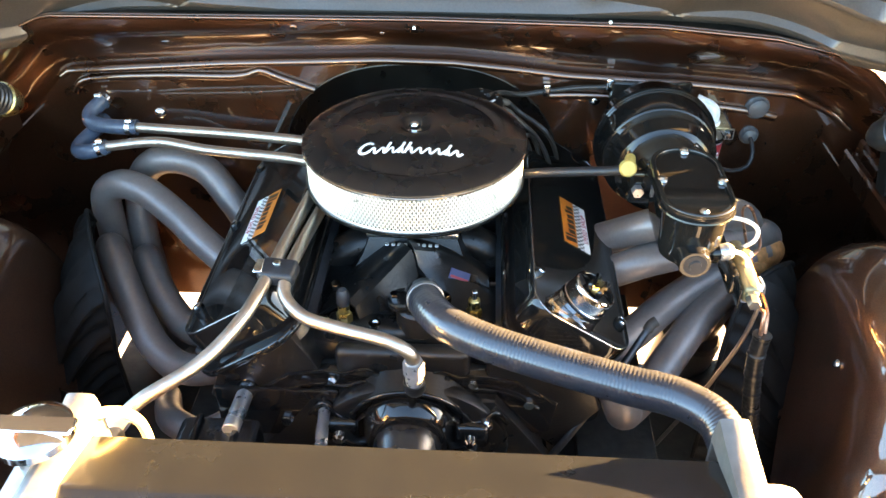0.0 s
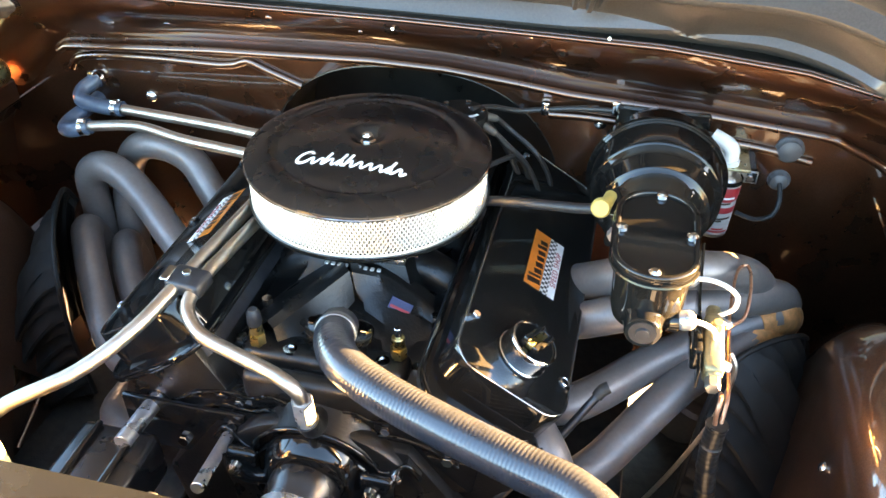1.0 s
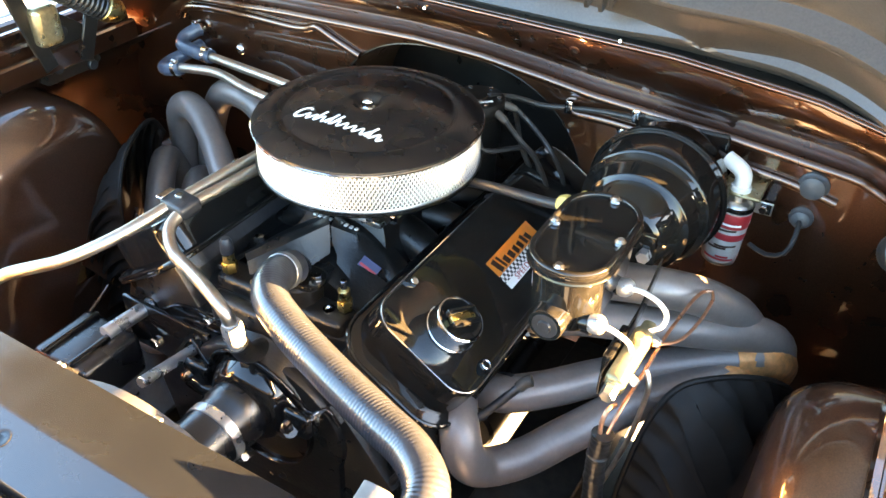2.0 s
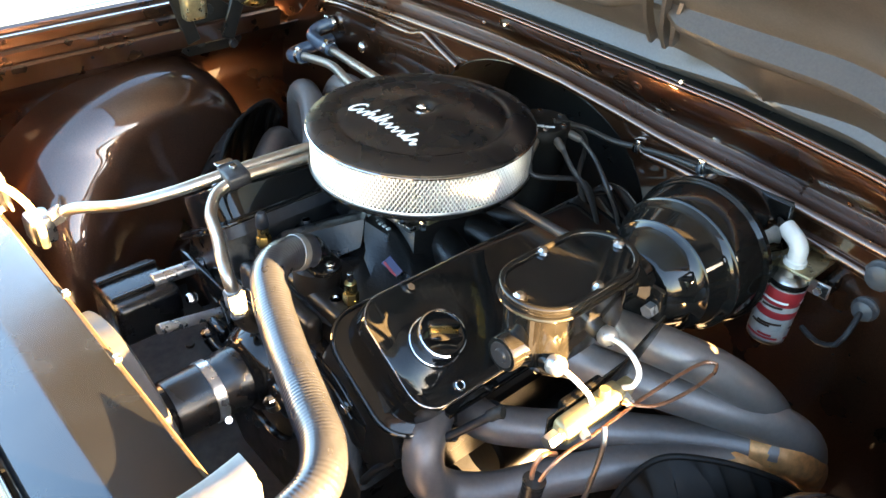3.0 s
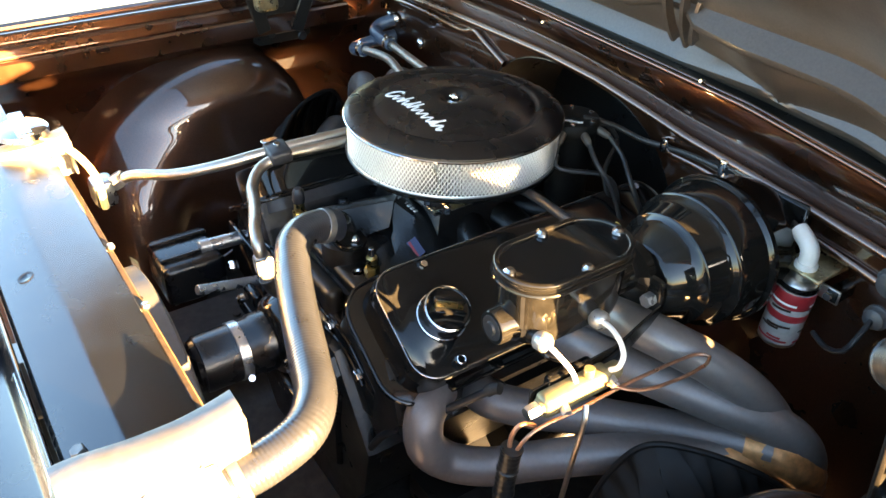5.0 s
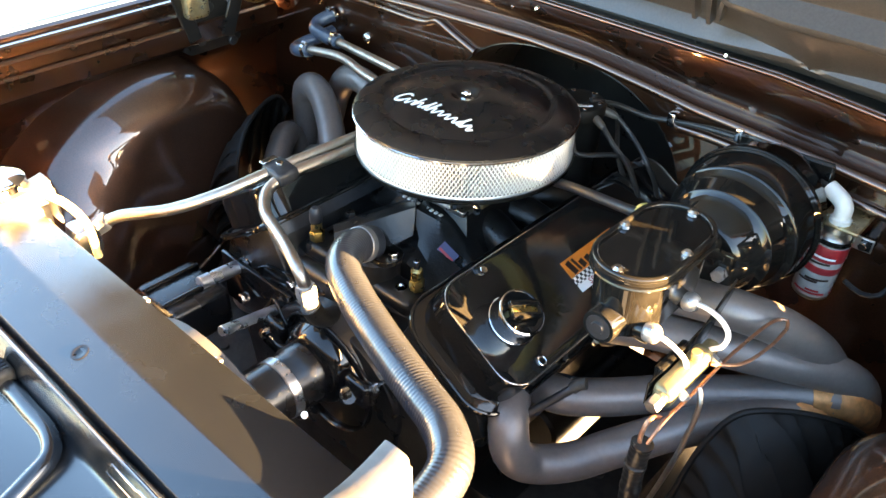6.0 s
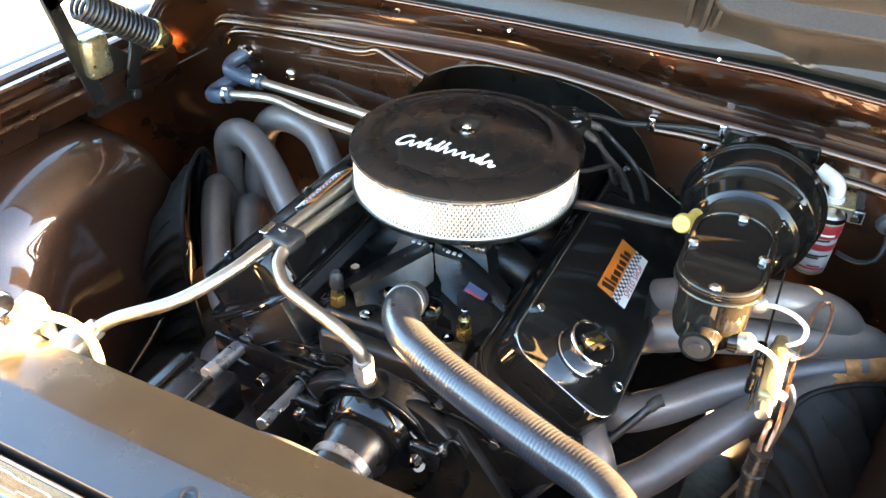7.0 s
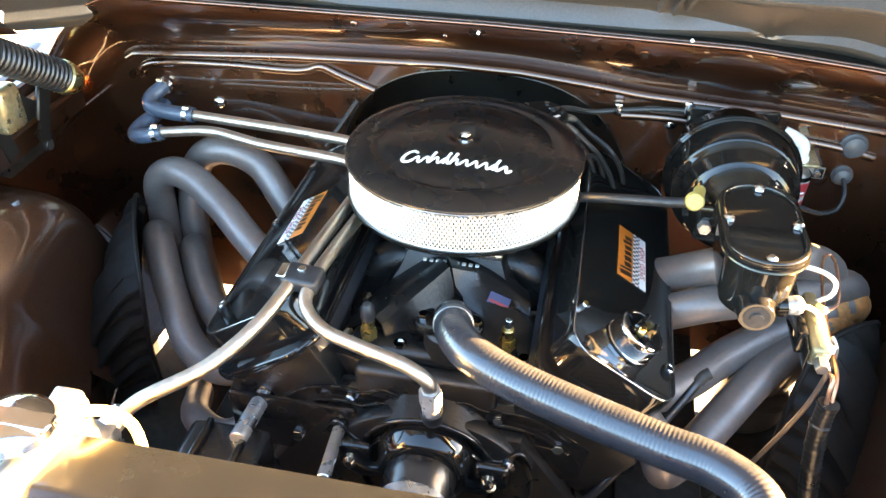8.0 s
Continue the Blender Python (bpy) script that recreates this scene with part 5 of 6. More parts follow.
# ---- exhaust headers ----
def build_headers():
    r = 0.0285
    left = thing("exhaust_header", "grey coated tubular exhaust header with looping primaries", "exhaust header", (-0.31, 0, 0.75), group="exhaust headers")
    tubes = [
        [(-0.285, 0.165, 0.745), (-0.335, 0.165, 0.760), (-0.385, 0.190, 0.815), (-0.432, 0.214, 0.866), (-0.480, 0.216, 0.890), (-0.53, 0.216, 0.886), (-0.575, 0.225, 0.84), (-0.585, 0.20, 0.76), (-0.57, 0.17, 0.62), (-0.54, 0.15, 0.48)],
        [(-0.285, 0.05, 0.745), (-0.335, 0.02, 0.778), (-0.40, 0.055, 0.806), (-0.465, 0.100, 0.838), (-0.530, 0.135, 0.866), (-0.578, 0.150, 0.872), (-0.622, 0.162, 0.842), (-0.632, 0.165, 0.77), (-0.615, 0.145, 0.62), (-0.56, 0.13, 0.48)],
        [(-0.285, -0.055, 0.735), (-0.34, -0.055, 0.700), (-0.41, -0.035, 0.665), (-0.455, -0.005, 0.665), (-0.505, 0.045, 0.690), (-0.545, 0.105, 0.715), (-0.565, 0.14, 0.70), (-0.56, 0.15, 0.62), (-0.53, 0.14, 0.48)],
        [(-0.285, -0.150, 0.725), (-0.35, -0.150, 0.688), (-0.42, -0.125, 0.662), (-0.480, -0.080, 0.668), (-0.535, -0.015, 0.712), (-0.580, 0.050, 0.760), (-0.605, 0.090, 0.765), (-0.605, 0.12, 0.69), (-0.57, 0.13, 0.48)],
    ]
    for t in tubes:
        part("primary_tube", pipe(t, r, 20, 0.01), M_HEADER, left)
        part("port_flange", box(0.010, 0.075, 0.062, 0.005, 2, (t[0][0] + 0.004, t[0][1], t[0][2])), M_CAST, left)
    part("collector", rod((-0.55, 0.13, 0.50), (-0.53, 0.17, 0.30), 0.065, 24), M_HEADER, left)
    part("lower_tube", pipe([(-0.30, -0.20, 0.62), (-0.36, -0.22, 0.60), (-0.43, -0.18, 0.58), (-0.5, -0.05, 0.5)], 0.026, 16), M_HEADER, left)
    right = thing("exhaust_header", "grey coated tubular exhaust header with copper coloured ends", "exhaust header", (0.31, 0, 0.75), group="exhaust headers")
    tubes = [
        [(0.290, -0.215, 0.800), (0.322, -0.262, 0.790), (0.336, -0.268, 0.755), (0.350, -0.240, 0.718), (0.388, -0.192, 0.712), (0.428, -0.142, 0.732), (0.492, -0.058, 0.757), (0.56, 0.015, 0.772), (0.61, 0.07, 0.780), (0.640, 0.12, 0.765), (0.62, 0.18, 0.64), (0.58, 0.2, 0.48)],
        [(0.285, -0.150, 0.765), (0.330, -0.150, 0.775), (0.375, -0.110, 0.772), (0.443, -0.035, 0.772), (0.540, 0.040, 0.784), (0.600, 0.075, 0.796), (0.645, 0.105, 0.795), (0.660, 0.14, 0.76), (0.64, 0.185, 0.65), (0.6, 0.21, 0.48)],
        [(0.285, 0.02, 0.790), (0.33, -0.03, 0.835), (0.39, -0.035, 0.866), (0.463, -0.012, 0.872), (0.556, 0.047, 0.856), (0.625, 0.105, 0.832), (0.652, 0.135, 0.795), (0.645, 0.18, 0.66), (0.6, 0.22, 0.48)],
        [(0.285, 0.10, 0.800), (0.33, 0.03, 0.865), (0.40, -0.005, 0.920), (0.455, -0.010, 0.940), (0.500, 0.005, 0.938), (0.548, 0.045, 0.912), (0.592, 0.095, 0.860), (0.615, 0.14, 0.78), (0.60, 0.2, 0.62), (0.57, 0.23, 0.48)],
    ]
    for i, t in enumerate(tubes):
        tube = part("primary_tube", pipe(t, r, 20, 0.01), M_HEADER, right)
        part("port_flange", box(0.010, 0.075, 0.062, 0.005, 2, (t[0][0] - 0.004, t[0][1], t[0][2])), M_CAST, right)
    part("collector", rod((0.58, 0.2, 0.50), (0.55, 0.22, 0.30), 0.065, 24), M_HEADER, right)
    # orange bends: heat tint plus warm sunlight, both put into the colour
    part("heat_tinted_bend", pipe([(0.600, 0.075, 0.796), (0.624, 0.091, 0.797), (0.645, 0.105, 0.795), (0.660, 0.14, 0.76), (0.652, 0.165, 0.70)], r * 1.06, 20, 0.008), M_COPPER, right, "copper coloured bend, heat tint and warm light painted in")
    part("heat_tinted_bend", pipe([(0.585, 0.042, 0.776), (0.61, 0.07, 0.780), (0.640, 0.12, 0.765), (0.635, 0.145, 0.71)], r * 1.05, 20, 0.008), M_COPPER, right, "copper coloured bend, heat tint and warm light painted in")


build_headers()


# ---- brakes ----
def build_brakes():
    bx, bz = 0.417, 0.982
    bo = thing("brake_booster", "gloss black brake booster mounted on the firewall", "brake booster", (bx, FW, bz))
    part("shell", lathe([(0.0, 0.255), (0.050, 0.255), (0.056, 0.250), (0.068, 0.222), (0.073, 0.214), (0.078, 0.211), (0.080, 0.205), (0.086, 0.180), (0.090, 0.172), (0.095, 0.169), (0.098, 0.162), (0.101, 0.135), (0.103, 0.118), (0.107, 0.114), (0.107, 0.106), (0.103, 0.102), (0.098, 0.065), (0.085, 0.03), (0.07, 0.015), (0.0, 0.012)], 72, (bx, FW, bz), (bx, 0, bz)), M_GLOSS, bo)
    part("band", lathe([(0.1068, 0.104), (0.1088, 0.106), (0.1088, 0.114), (0.1068, 0.116)], 72, (bx, FW, bz), (bx, 0, bz)), M_GLOSS, bo)
    for rr, hh in ((0.0795, 0.2085), (0.0965, 0.1665)):
        part("bead", lathe([(rr - 0.001, hh - 0.002), (rr + 0.0012, hh - 0.001), (rr + 0.0014, hh + 0.0005), (rr, hh + 0.002), (rr - 0.003, hh + 0.003)], 72, (bx, FW, bz), (bx, 0, bz)), M_GLOSS, bo)
    for dx, dz in ((0.045, 0.045), (-0.045, 0.045), (0.045, -0.045), (-0.045, -0.045)):
        part("stud", rod((bx + dx, FW - 0.03, bz + dz), (bx + dx, FW, bz + dz), 0.005, 8), M_ZINC, bo)
    part("bracket", box(0.15, 0.02, 0.15, 0.004, 1, (bx, FW - 0.010, bz)), M_GLOSS, bo)
    part("bracket", box(0.06, 0.07, 0.006, 0.002, 1, (bx + 0.115, FW - 0.035, bz + 0.01)), M_ZINC, bo, "gold zinc plated bracket")
    cv = thing("check_valve", "yellow vacuum check valve in the booster face", "valve", (0.350, 0.03, 1.035))
    part("body", rod((0.352, 0.035, 1.024), (0.345, -0.006, 1.029), 0.009, 18), M_YELLOW, cv)
    part("cap", lathe([(0, 0.012), (0.0115, 0.012), (0.0138, 0.009), (0.0138, 0.0), (0, 0)], 22, (0.341, -0.010, 1.032), (0.338, -0.054, 1.050)), M_YELLOW, cv)
    mc = thing("master_cylinder", "gloss black tandem brake master cylinder with an oval bolted lid", "master cylinder", (0.413, -0.12, 0.99))

    def oval(w, l, z, cy=-0.121):
        return [(0.413 + x, cy + y, z) for x, y in round_rect(w, l, w * 0.49, 10)]
    rings = [oval(0.082, 0.165, 0.985), oval(0.089, 0.172, 1.0), oval(0.093, 0.177, 1.05), oval(0.095, 0.180, 1.062), oval(0.102, 0.188, 1.064), oval(0.102, 0.188, 1.069)]
    n = len(rings[0])
    verts = [v for q in rings for v in q]
    faces = [(q * n + k, q * n + (k + 1) % n, (q + 1) * n + (k + 1) % n, (q + 1) * n + k) for q in range(len(rings) - 1) for k in range(n)]
    faces += [tuple(range(n)), tuple(range((len(rings) - 1) * n, len(rings) * n))]
    part("reservoir", raw(verts, faces), M_GLOSS, mc)
    rings = [oval(0.102, 0.189, 1.0695), oval(0.104, 0.191, 1.072), oval(0.104, 0.191, 1.0765), oval(0.101, 0.188, 1.0785), oval(0.096, 0.183, 1.079), oval(0.093, 0.180, 1.0775), oval(0.091, 0.178, 1.0775)]
    verts = [v for q in rings for v in q]
    faces = [(q * n + k, q * n + (k + 1) % n, (q + 1) * n + (k + 1) % n, (q + 1) * n + k) for q in range(len(rings) - 1) for k in range(n)]
    faces += [tuple(range(n)), tuple(range((len(rings) - 1) * n, len(rings) * n))]
    lid = part("lid", raw(verts, faces), M_GLOSS, mc, "gloss black oval lid with a rim")
    ring = [Vector(p) for p in oval(0.097, 0.184, 1.0785)]
    part("rim", sweep(ring + ring[:2], 0.0042, 10, False), M_GLOSS, lid)
    ring = [Vector(p) for p in oval(0.103, 0.190, 1.0665)]
    part("gasket", sweep(ring + ring[:2], 0.0030, 8, False), M_GLOSS, lid)
    for x, y in ((0.413, -0.206), (0.456, -0.123), (0.417, -0.038), (0.370, -0.122)):
        part("lid_screw", lathe([(0, 0.007), (0.004, 0.007), (0.0075, 0.004), (0.008, 0.0), (0, 0)], 14, (x, y, 1.0785), (x, y, 1.2)), M_CHROME, lid)
    bore = part("bore", lathe([(0, 0.0), (0.021, 0.0), (0.0225, 0.003), (0.0225, 0.016), (0.026, 0.024), (0.026, 0.22), (0.04, 0.225), (0.04, 0.238), (0, 0.238)], 28, (0.411, -0.225, 1.003), (0.411, 0.1, 1.003)), M_GLOSS, mc)
    part("end_plug", lathe([(0, 0.003), (0.008, 0.003), (0.009, 0.0), (0.0165, 0.0), (0.017, -0.003)], 24, (0.411, -0.226, 1.003), (0.411, -0.4, 1.003)), M_RUBBER, bore)
    part("mount_flange", box(0.12, 0.012, 0.06, 0.006, 2, (0.411, 0.008, 0.985)), M_GLOSS, mc)
    for s in (-1, 1):
        part("nut", hexnut((0.411 + s * 0.047, 0.002, 0.985), (0.411 + s * 0.047, -0.012, 0.985), 0.010), M_FLARE, mc)
    for y in (-0.175, -0.085):
        part("port", rod((0.43, y, 0.985), (0.456, y, 0.985), 0.012, 16), M_GLOSS, mc)
    pv = thing("proportioning_valve", "bright brass proportioning valve with flared line fittings", "brake valve", (0.50, -0.15, 0.945))
    # body: a stepped bar along the truck, rounded at its nose
    front, rear = Vector((0.503, -0.228, 0.946)), Vector((0.506, -0.090, 0.950))
    turn = frame_along(front, rear)[0]
    part("body", join(box(0.025, 0.030, 0.104, 0.007, 3, (0, 0, 0.060)), box(0.019, 0.021, 0.130, 0.006, 2, (0, 0, 0.068))), M_VALVE, pv, m=turn)
    part("block", box(0.013, 0.070, 0.036, 0.004, 2, (0.4835, -0.160, 0.946)), M_GLOSS, pv, "black mounting block")
    br = extrude_poly([(-0.222, 0.926), (-0.075, 0.938), (-0.030, 0.972), (-0.010, 0.992), (-0.016, 1.000), (-0.038, 0.990), (-0.085, 0.966), (-0.222, 0.958)], 0.003, 0.0008)
    part("bracket", br, M_GLOSS, pv, "dark hanger bracket", m=Matrix.Translation((0.485, 0, 0)) @ Matrix.Rotation(radians(90), 4, "Z") @ Matrix.Rotation(radians(90), 4, "X"))
    for y, x, z in ((-0.118, 0.514, 0.950), (-0.192, 0.512, 0.944)):
        part("fitting", hexnut((x, y, z), (x + 0.014, y - 0.004, z - 0.003), 0.0068), M_FLARE, pv)
    part("end_fitting", hexnut((0.503, -0.222, 0.946), (0.503, -0.240, 0.945), 0.0095), M_ALU, pv)
    part("switch", rod((0.507, -0.150, 0.964), (0.507, -0.150, 0.976), 0.007, 12), M_VALVE, pv)
    part("terminal", box(0.010, 0.006, 0.014, 0.002, 1, (0.500, -0.205, 0.930)), M_PALEBLUE, pv, "pale blue terminal")
    bl = thing("brake_line", "bright steel brake lines from master cylinder to valve", "brake line", (0.47, -0.15, 0.97))
    part("line", pipe([(0.462, -0.188, 1.003), (0.478, -0.186, 1.000), (0.492, -0.180, 0.990), (0.502, -0.172, 0.975), (0.506, -0.168, 0.960)], 0.0034, 10, 0.004), M_WHITE, bl)
    part("line", pipe([(0.470, -0.104, 1.003), (0.490, -0.106, 1.006), (0.514, -0.112, 1.003), (0.527, -0.118, 0.994), (0.526, -0.122, 0.978), (0.514, -0.120, 0.964), (0.508, -0.118, 0.956)], 0.0034, 10, 0.004), M_WHITE, bl)
    for x, y, z in ((0.454, -0.188, 1.000), (0.458, -0.102, 0.999)):
        nut = part("flare_nut", lathe([(0, 0), (0.011, 0.0), (0.0125, 0.003), (0.0125, 0.013), (0.010, 0.017), (0.006, 0.020), (0, 0.020)], 12, (x, y, z), (x + 0.10, y + 0.004, z + 0.02)), M_FLARE, bl, "bright flare nut")
        part("tube_seat", rod((x - 0.012, y, z - 0.002), (x + 0.001, y, z), 0.0105, 12), M_GLOSS, nut, "black outlet boss")
    wl = thing("wire_loom", "copper coloured wires running into a black taped loom", "wire loom", (0.513, -0.259, 0.94))
    part("wire", pipe([(0.515, -0.235, 0.935), (0.512, -0.255, 0.945), (0.510, -0.265, 0.930), (0.512, -0.268, 0.90)], 0.0030, 8, 0.005), M_COPPERWIRE, wl)
    part("wire", pipe([(0.560, 0.0, 0.948), (0.555, 0.012, 0.952), (0.545, 0.005, 0.952), (0.530, -0.08, 0.945), (0.525, -0.18, 0.938), (0.522, -0.245, 0.935), (0.517, -0.268, 0.905)], 0.0024, 8, 0.006), M_COPPERWIRE, wl)
    part("wire", pipe([(0.560, 0.0, 0.948), (0.558, -0.04, 0.945), (0.545, -0.10, 0.945), (0.52, -0.13, 0.95)], 0.0024, 8, 0.006), M_COPPERWIRE, wl)
    path = resample(smooth_path([(0.514, -0.266, 0.915), (0.513, -0.270, 0.87), (0.52, -0.28, 0.80), (0.535, -0.29, 0.70), (0.54, -0.29, 0.55)], 0.006), 0.0018)
    part("tube", sweep(path, lambda q: 0.0125 + (0.0011 if q % 0.034 < 0.004 else 0.0) + 0.0002 * math.sin(2 * math.pi * q / 0.008), 14), M_CAST, wl)
    dl = thing("brake_line", "bright steel brake line dropping to the frame", "brake line", (0.5, -0.2, 0.7))
    part("line", pipe([(0.527, -0.168, 0.942), (0.535, -0.175, 0.93), (0.530, -0.18, 0.85), (0.50, -0.16, 0.70), (0.45, -0.12, 0.5)], 0.0036, 8), M_STEEL, dl)


build_brakes()


def build_spark_plugs():
    for s in (-1, 1):
        for y in (-0.215, -0.130, -0.015, 0.12):
            a = Vector((s * 0.292, y, 0.772))
            d = Vector((s * 0.86, -0.10, 0.50)).normalized()
            sp = thing("spark_plug", "spark plug with bright hex and dark boot in the cylinder head", "spark plug", a, group="spark plugs")
            part("hex", hexnut(a, a + d * 0.014, 0.0095), M_CHROME, sp)
            part("insulator", lathe([(0.006, 0.0), (0.0062, 0.010), (0.0050, 0.018), (0, 0.018)], 12, a + d * 0.014, a + d * 0.1), M_WHITE, sp, "white ceramic insulator")
            part("boot", lathe([(0.0075, 0), (0.0085, 0.003), (0.0080, 0.022), (0.0055, 0.030), (0, 0.031)], 14, a + d * 0.024, a + d * 0.1), M_RUBBER, sp, "black rubber boot")
    dt = thing("dipstick_tube", "dull grey dipstick tube rising beside the valve cover", "dipstick tube", (0.262, -0.288, 0.722))
    part("tube", pipe([(0.215, -0.300, 0.640), (0.262, -0.289, 0.722), (0.328, -0.234, 0.796), (0.372, -0.192, 0.848)], 0.0062, 12, 0.008), M_SPRING, dt)
    part("handle", pipe([(0.372, -0.192, 0.848), (0.378, -0.186, 0.856), (0.386, -0.182, 0.860)], 0.0085, 12, 0.004), M_GUNK, dt, "dark pull handle")
    part("tab", box(0.026, 0.004, 0.016, 0.0012, 1, (0.300, -0.258, 0.764)), M_GUNK, dt)
    br = thing("engine_lift_eye", "black cast lifting eye bolted to the head", "lifting eye", (0.27, -0.275, 0.76))
    bm = extrude_poly(round_rect(0.052, 0.060, 0.018, 6), 0.010, 0.002)
    part("eye", bm, M_GLOSS, br, m=Matrix.Translation((0.272, -0.272, 0.765)) @ Matrix.Rotation(radians(90), 4, "X"))
    for dx, dz in ((0.0, 0.010), (-0.012, -0.016)):
        part("bolt", lathe([(0.0105, 0), (0.0105, 0.005), (0.0085, 0.007), (0.005, 0.007), (0.0045, 0.004), (0, 0.004)], 16, (0.272 + dx, -0.282, 0.765 + dz), (0.272 + dx, -0.4, 0.765 + dz)), M_GLOSS, br)


build_spark_plugs()


# ---- firewall fittings ----
def build_firewall_fittings():
    ca = thing("canister", "metal canister with red and white label on the firewall", "canister", (0.53, 0.225, 0.86))
    a, b = Vector((0.522, 0.220, 0.865)), Vector((0.529, 0.222, 0.995))
    cyl = part("body", lathe([(0, 0), (0.024, 0), (0.027, 0.003), (0.027, 0.102), (0.0265, 0.106), (0.022, 0.112), (0.016, 0.115), (0.014, 0.130), (0, 0.130)], 32, a, b), M_ALU, ca)
    lab = part("label_wrap", lathe([(0.0273, 0.008), (0.0278, 0.009), (0.0278, 0.098), (0.0273, 0.099)], 32, a, b), M_LABEL, ca, "dull white paper label")
    for h0, h1 in ((0.072, 0.098), (0.050, 0.062)):
        part("label_band", lathe([(0.0279, h0), (0.0283, h0 + 0.001), (0.0283, h1 - 0.001), (0.0279, h1)], 32, a, b), M_RED, lab, "red printed band")
    turn = frame_along(a, b)[0]
    for h0, a0, a1, mat in ((0.078, -70, 10, M_LETTER), (0.066, -60, 0, M_INK), (0.032, -75, -10, M_INK), (0.037, -55, 15, M_INK), (0.013, -80, 20, M_RED), (0.018, -40, 0, M_RED)):
        rows = [[(0.0287 * math.cos(radians(q)), 0.0287 * math.sin(radians(q)), h0 + k * 0.0036 + (0.00004 * (q - a0) if mat is M_INK else 0)) for k in (0, 1)] for q in range(a0, a1 + 1, 10)]
        bm = sheet(rows, 0.0002)
        for ang in (200, 320):
            c = bm.copy()
            part("print_bar", c, mat, lab, m=turn @ Matrix.Rotation(radians(ang), 4, "Z"))
        bm.free()
    part("strap", lathe([(0.0272, 0.1005), (0.0285, 0.1015), (0.0285, 0.108), (0.0272, 0.109)], 32, a, b), M_GLOSS, ca)
    part("bracket", box(0.040, 0.004, 0.022, 0.001, 1, (0.560, 0.238, 0.965)), M_ALU, ca)
    part("bolt", hexnut((0.567, 0.236, 0.965), (0.567, 0.228, 0.965), 0.0065), M_CHROME, ca)
    part("standoff", box(0.018, 0.044, 0.02, 0.002, 1, (0.570, 0.257, 0.965)), M_GLOSS, ca)
    el = thing("elbow_fitting", "white plastic elbow hose fitting on the canister", "hose fitting", (0.527, 0.224, 0.985))
    part("elbow", pipe([(0.529, 0.222, 0.985), (0.529, 0.223, 1.010), (0.528, 0.223, 1.019), (0.522, 0.226, 1.025), (0.508, 0.232, 1.030), (0.497, 0.236, 1.033)], 0.0125, 16, 0.004), M_WHITE, el)
    part("collar", rod((0.529, 0.222, 0.988), (0.529, 0.2225, 1.003), 0.0155, 16), M_WHITE, el)
    wh = thing("wiring_harness", "black taped wiring harness clipped along the firewall bead", "wiring harness", (0.22, 0.27, 1.03))
    part("harness", pipe([(0.500, 0.235, 1.032), (0.475, 0.245, 1.034), (0.43, 0.258, 1.040), (0.38, 0.262, 1.044), (0.34, 0.262, 1.044), (0.28, 0.263, 1.040), (0.22, 0.265, 1.030), (0.18, 0.255, 1.028), (0.14, 0.225, 1.045), (0.115, 0.18, 1.06)], 0.0046, 12, 0.008), M_WIRE, wh)
    for x, z in ((0.225, 1.030), (0.341, 1.044)):
        c = part("clip", box(0.014, 0.020, 0.024, 0.003, 2, (x, 0.264, z + 0.006)), M_CHROME, wh, "bright spring clip")
    part("tail", pipe([(0.62, FW - 0.015, 0.946), (0.622, 0.235, 0.93), (0.615, 0.225, 0.905), (0.59, 0.23, 0.89), (0.56, 0.24, 0.893)], 0.004, 8), M_CLOTH, wh)
    vh = thing("vacuum_hose", "black vacuum hose from booster valve to carburettor", "vacuum hose", (0.2, 0.0, 1.0))
    part("hose", pipe([(0.345, -0.008, 1.030), (0.32, -0.010, 1.026), (0.27, -0.002, 1.018), (0.20, 0.015, 1.003), (0.14, 0.03, 0.985), (0.06, 0.04, 0.965)], 0.0075, 12), M_RUBBER, vh)
    dx0, dy0 = 0.098, 0.172
    di = thing("distributor", "black distributor with brown plug boots and white printed marks", "distributor", (dx0, dy0, 0.80))
    cap = part("cap", lathe([(0.03, 0.0), (0.040, 0.005), (0.042, 0.02), (0.041, 0.06), (0.043, 0.064), (0.0455, 0.072), (0.0455, 0.086), (0.043, 0.0895), (0.018, 0.0905), (0.016, 0.093), (0, 0.093)], 40, (dx0, dy0, 0.968), (dx0, dy0, 1.2)), M_FLAP, di)
    part("housing", rod((dx0, dy0, 0.80), (dx0, dy0, 0.985), 0.036, 24), M_CAST, di)
    for k in range(6):
        a = radians(20 + 60 * k)
        part("screw", lathe([(0.0045, 0), (0.0045, 0.002), (0.002, 0.003), (0, 0.003)], 10, (dx0 + 0.036 * math.cos(a), dy0 + 0.036 * math.sin(a), 1.0575), (dx0 + 0.036 * math.cos(a), dy0 + 0.036 * math.sin(a), 1.2)), M_CHROME, cap)
    for px, py, w, l in ((0.012, -0.020, 0.005, 0.014), (0.019, -0.016, 0.005, 0.013), (0.026, -0.010, 0.005, 0.013), (0.010, 0.012, 0.003, 0.010), (0.016, 0.014, 0.003, 0.010), (0.022, 0.016, 0.003, 0.010)):
        part("print_bar", box(l, w, 0.0006), M_LETTER, cap, smooth=False, m=Matrix.Translation((dx0 + px, dy0 + py, 1.0592)) @ Matrix.Rotation(radians(50), 4, "Z"))
    random.seed(4)
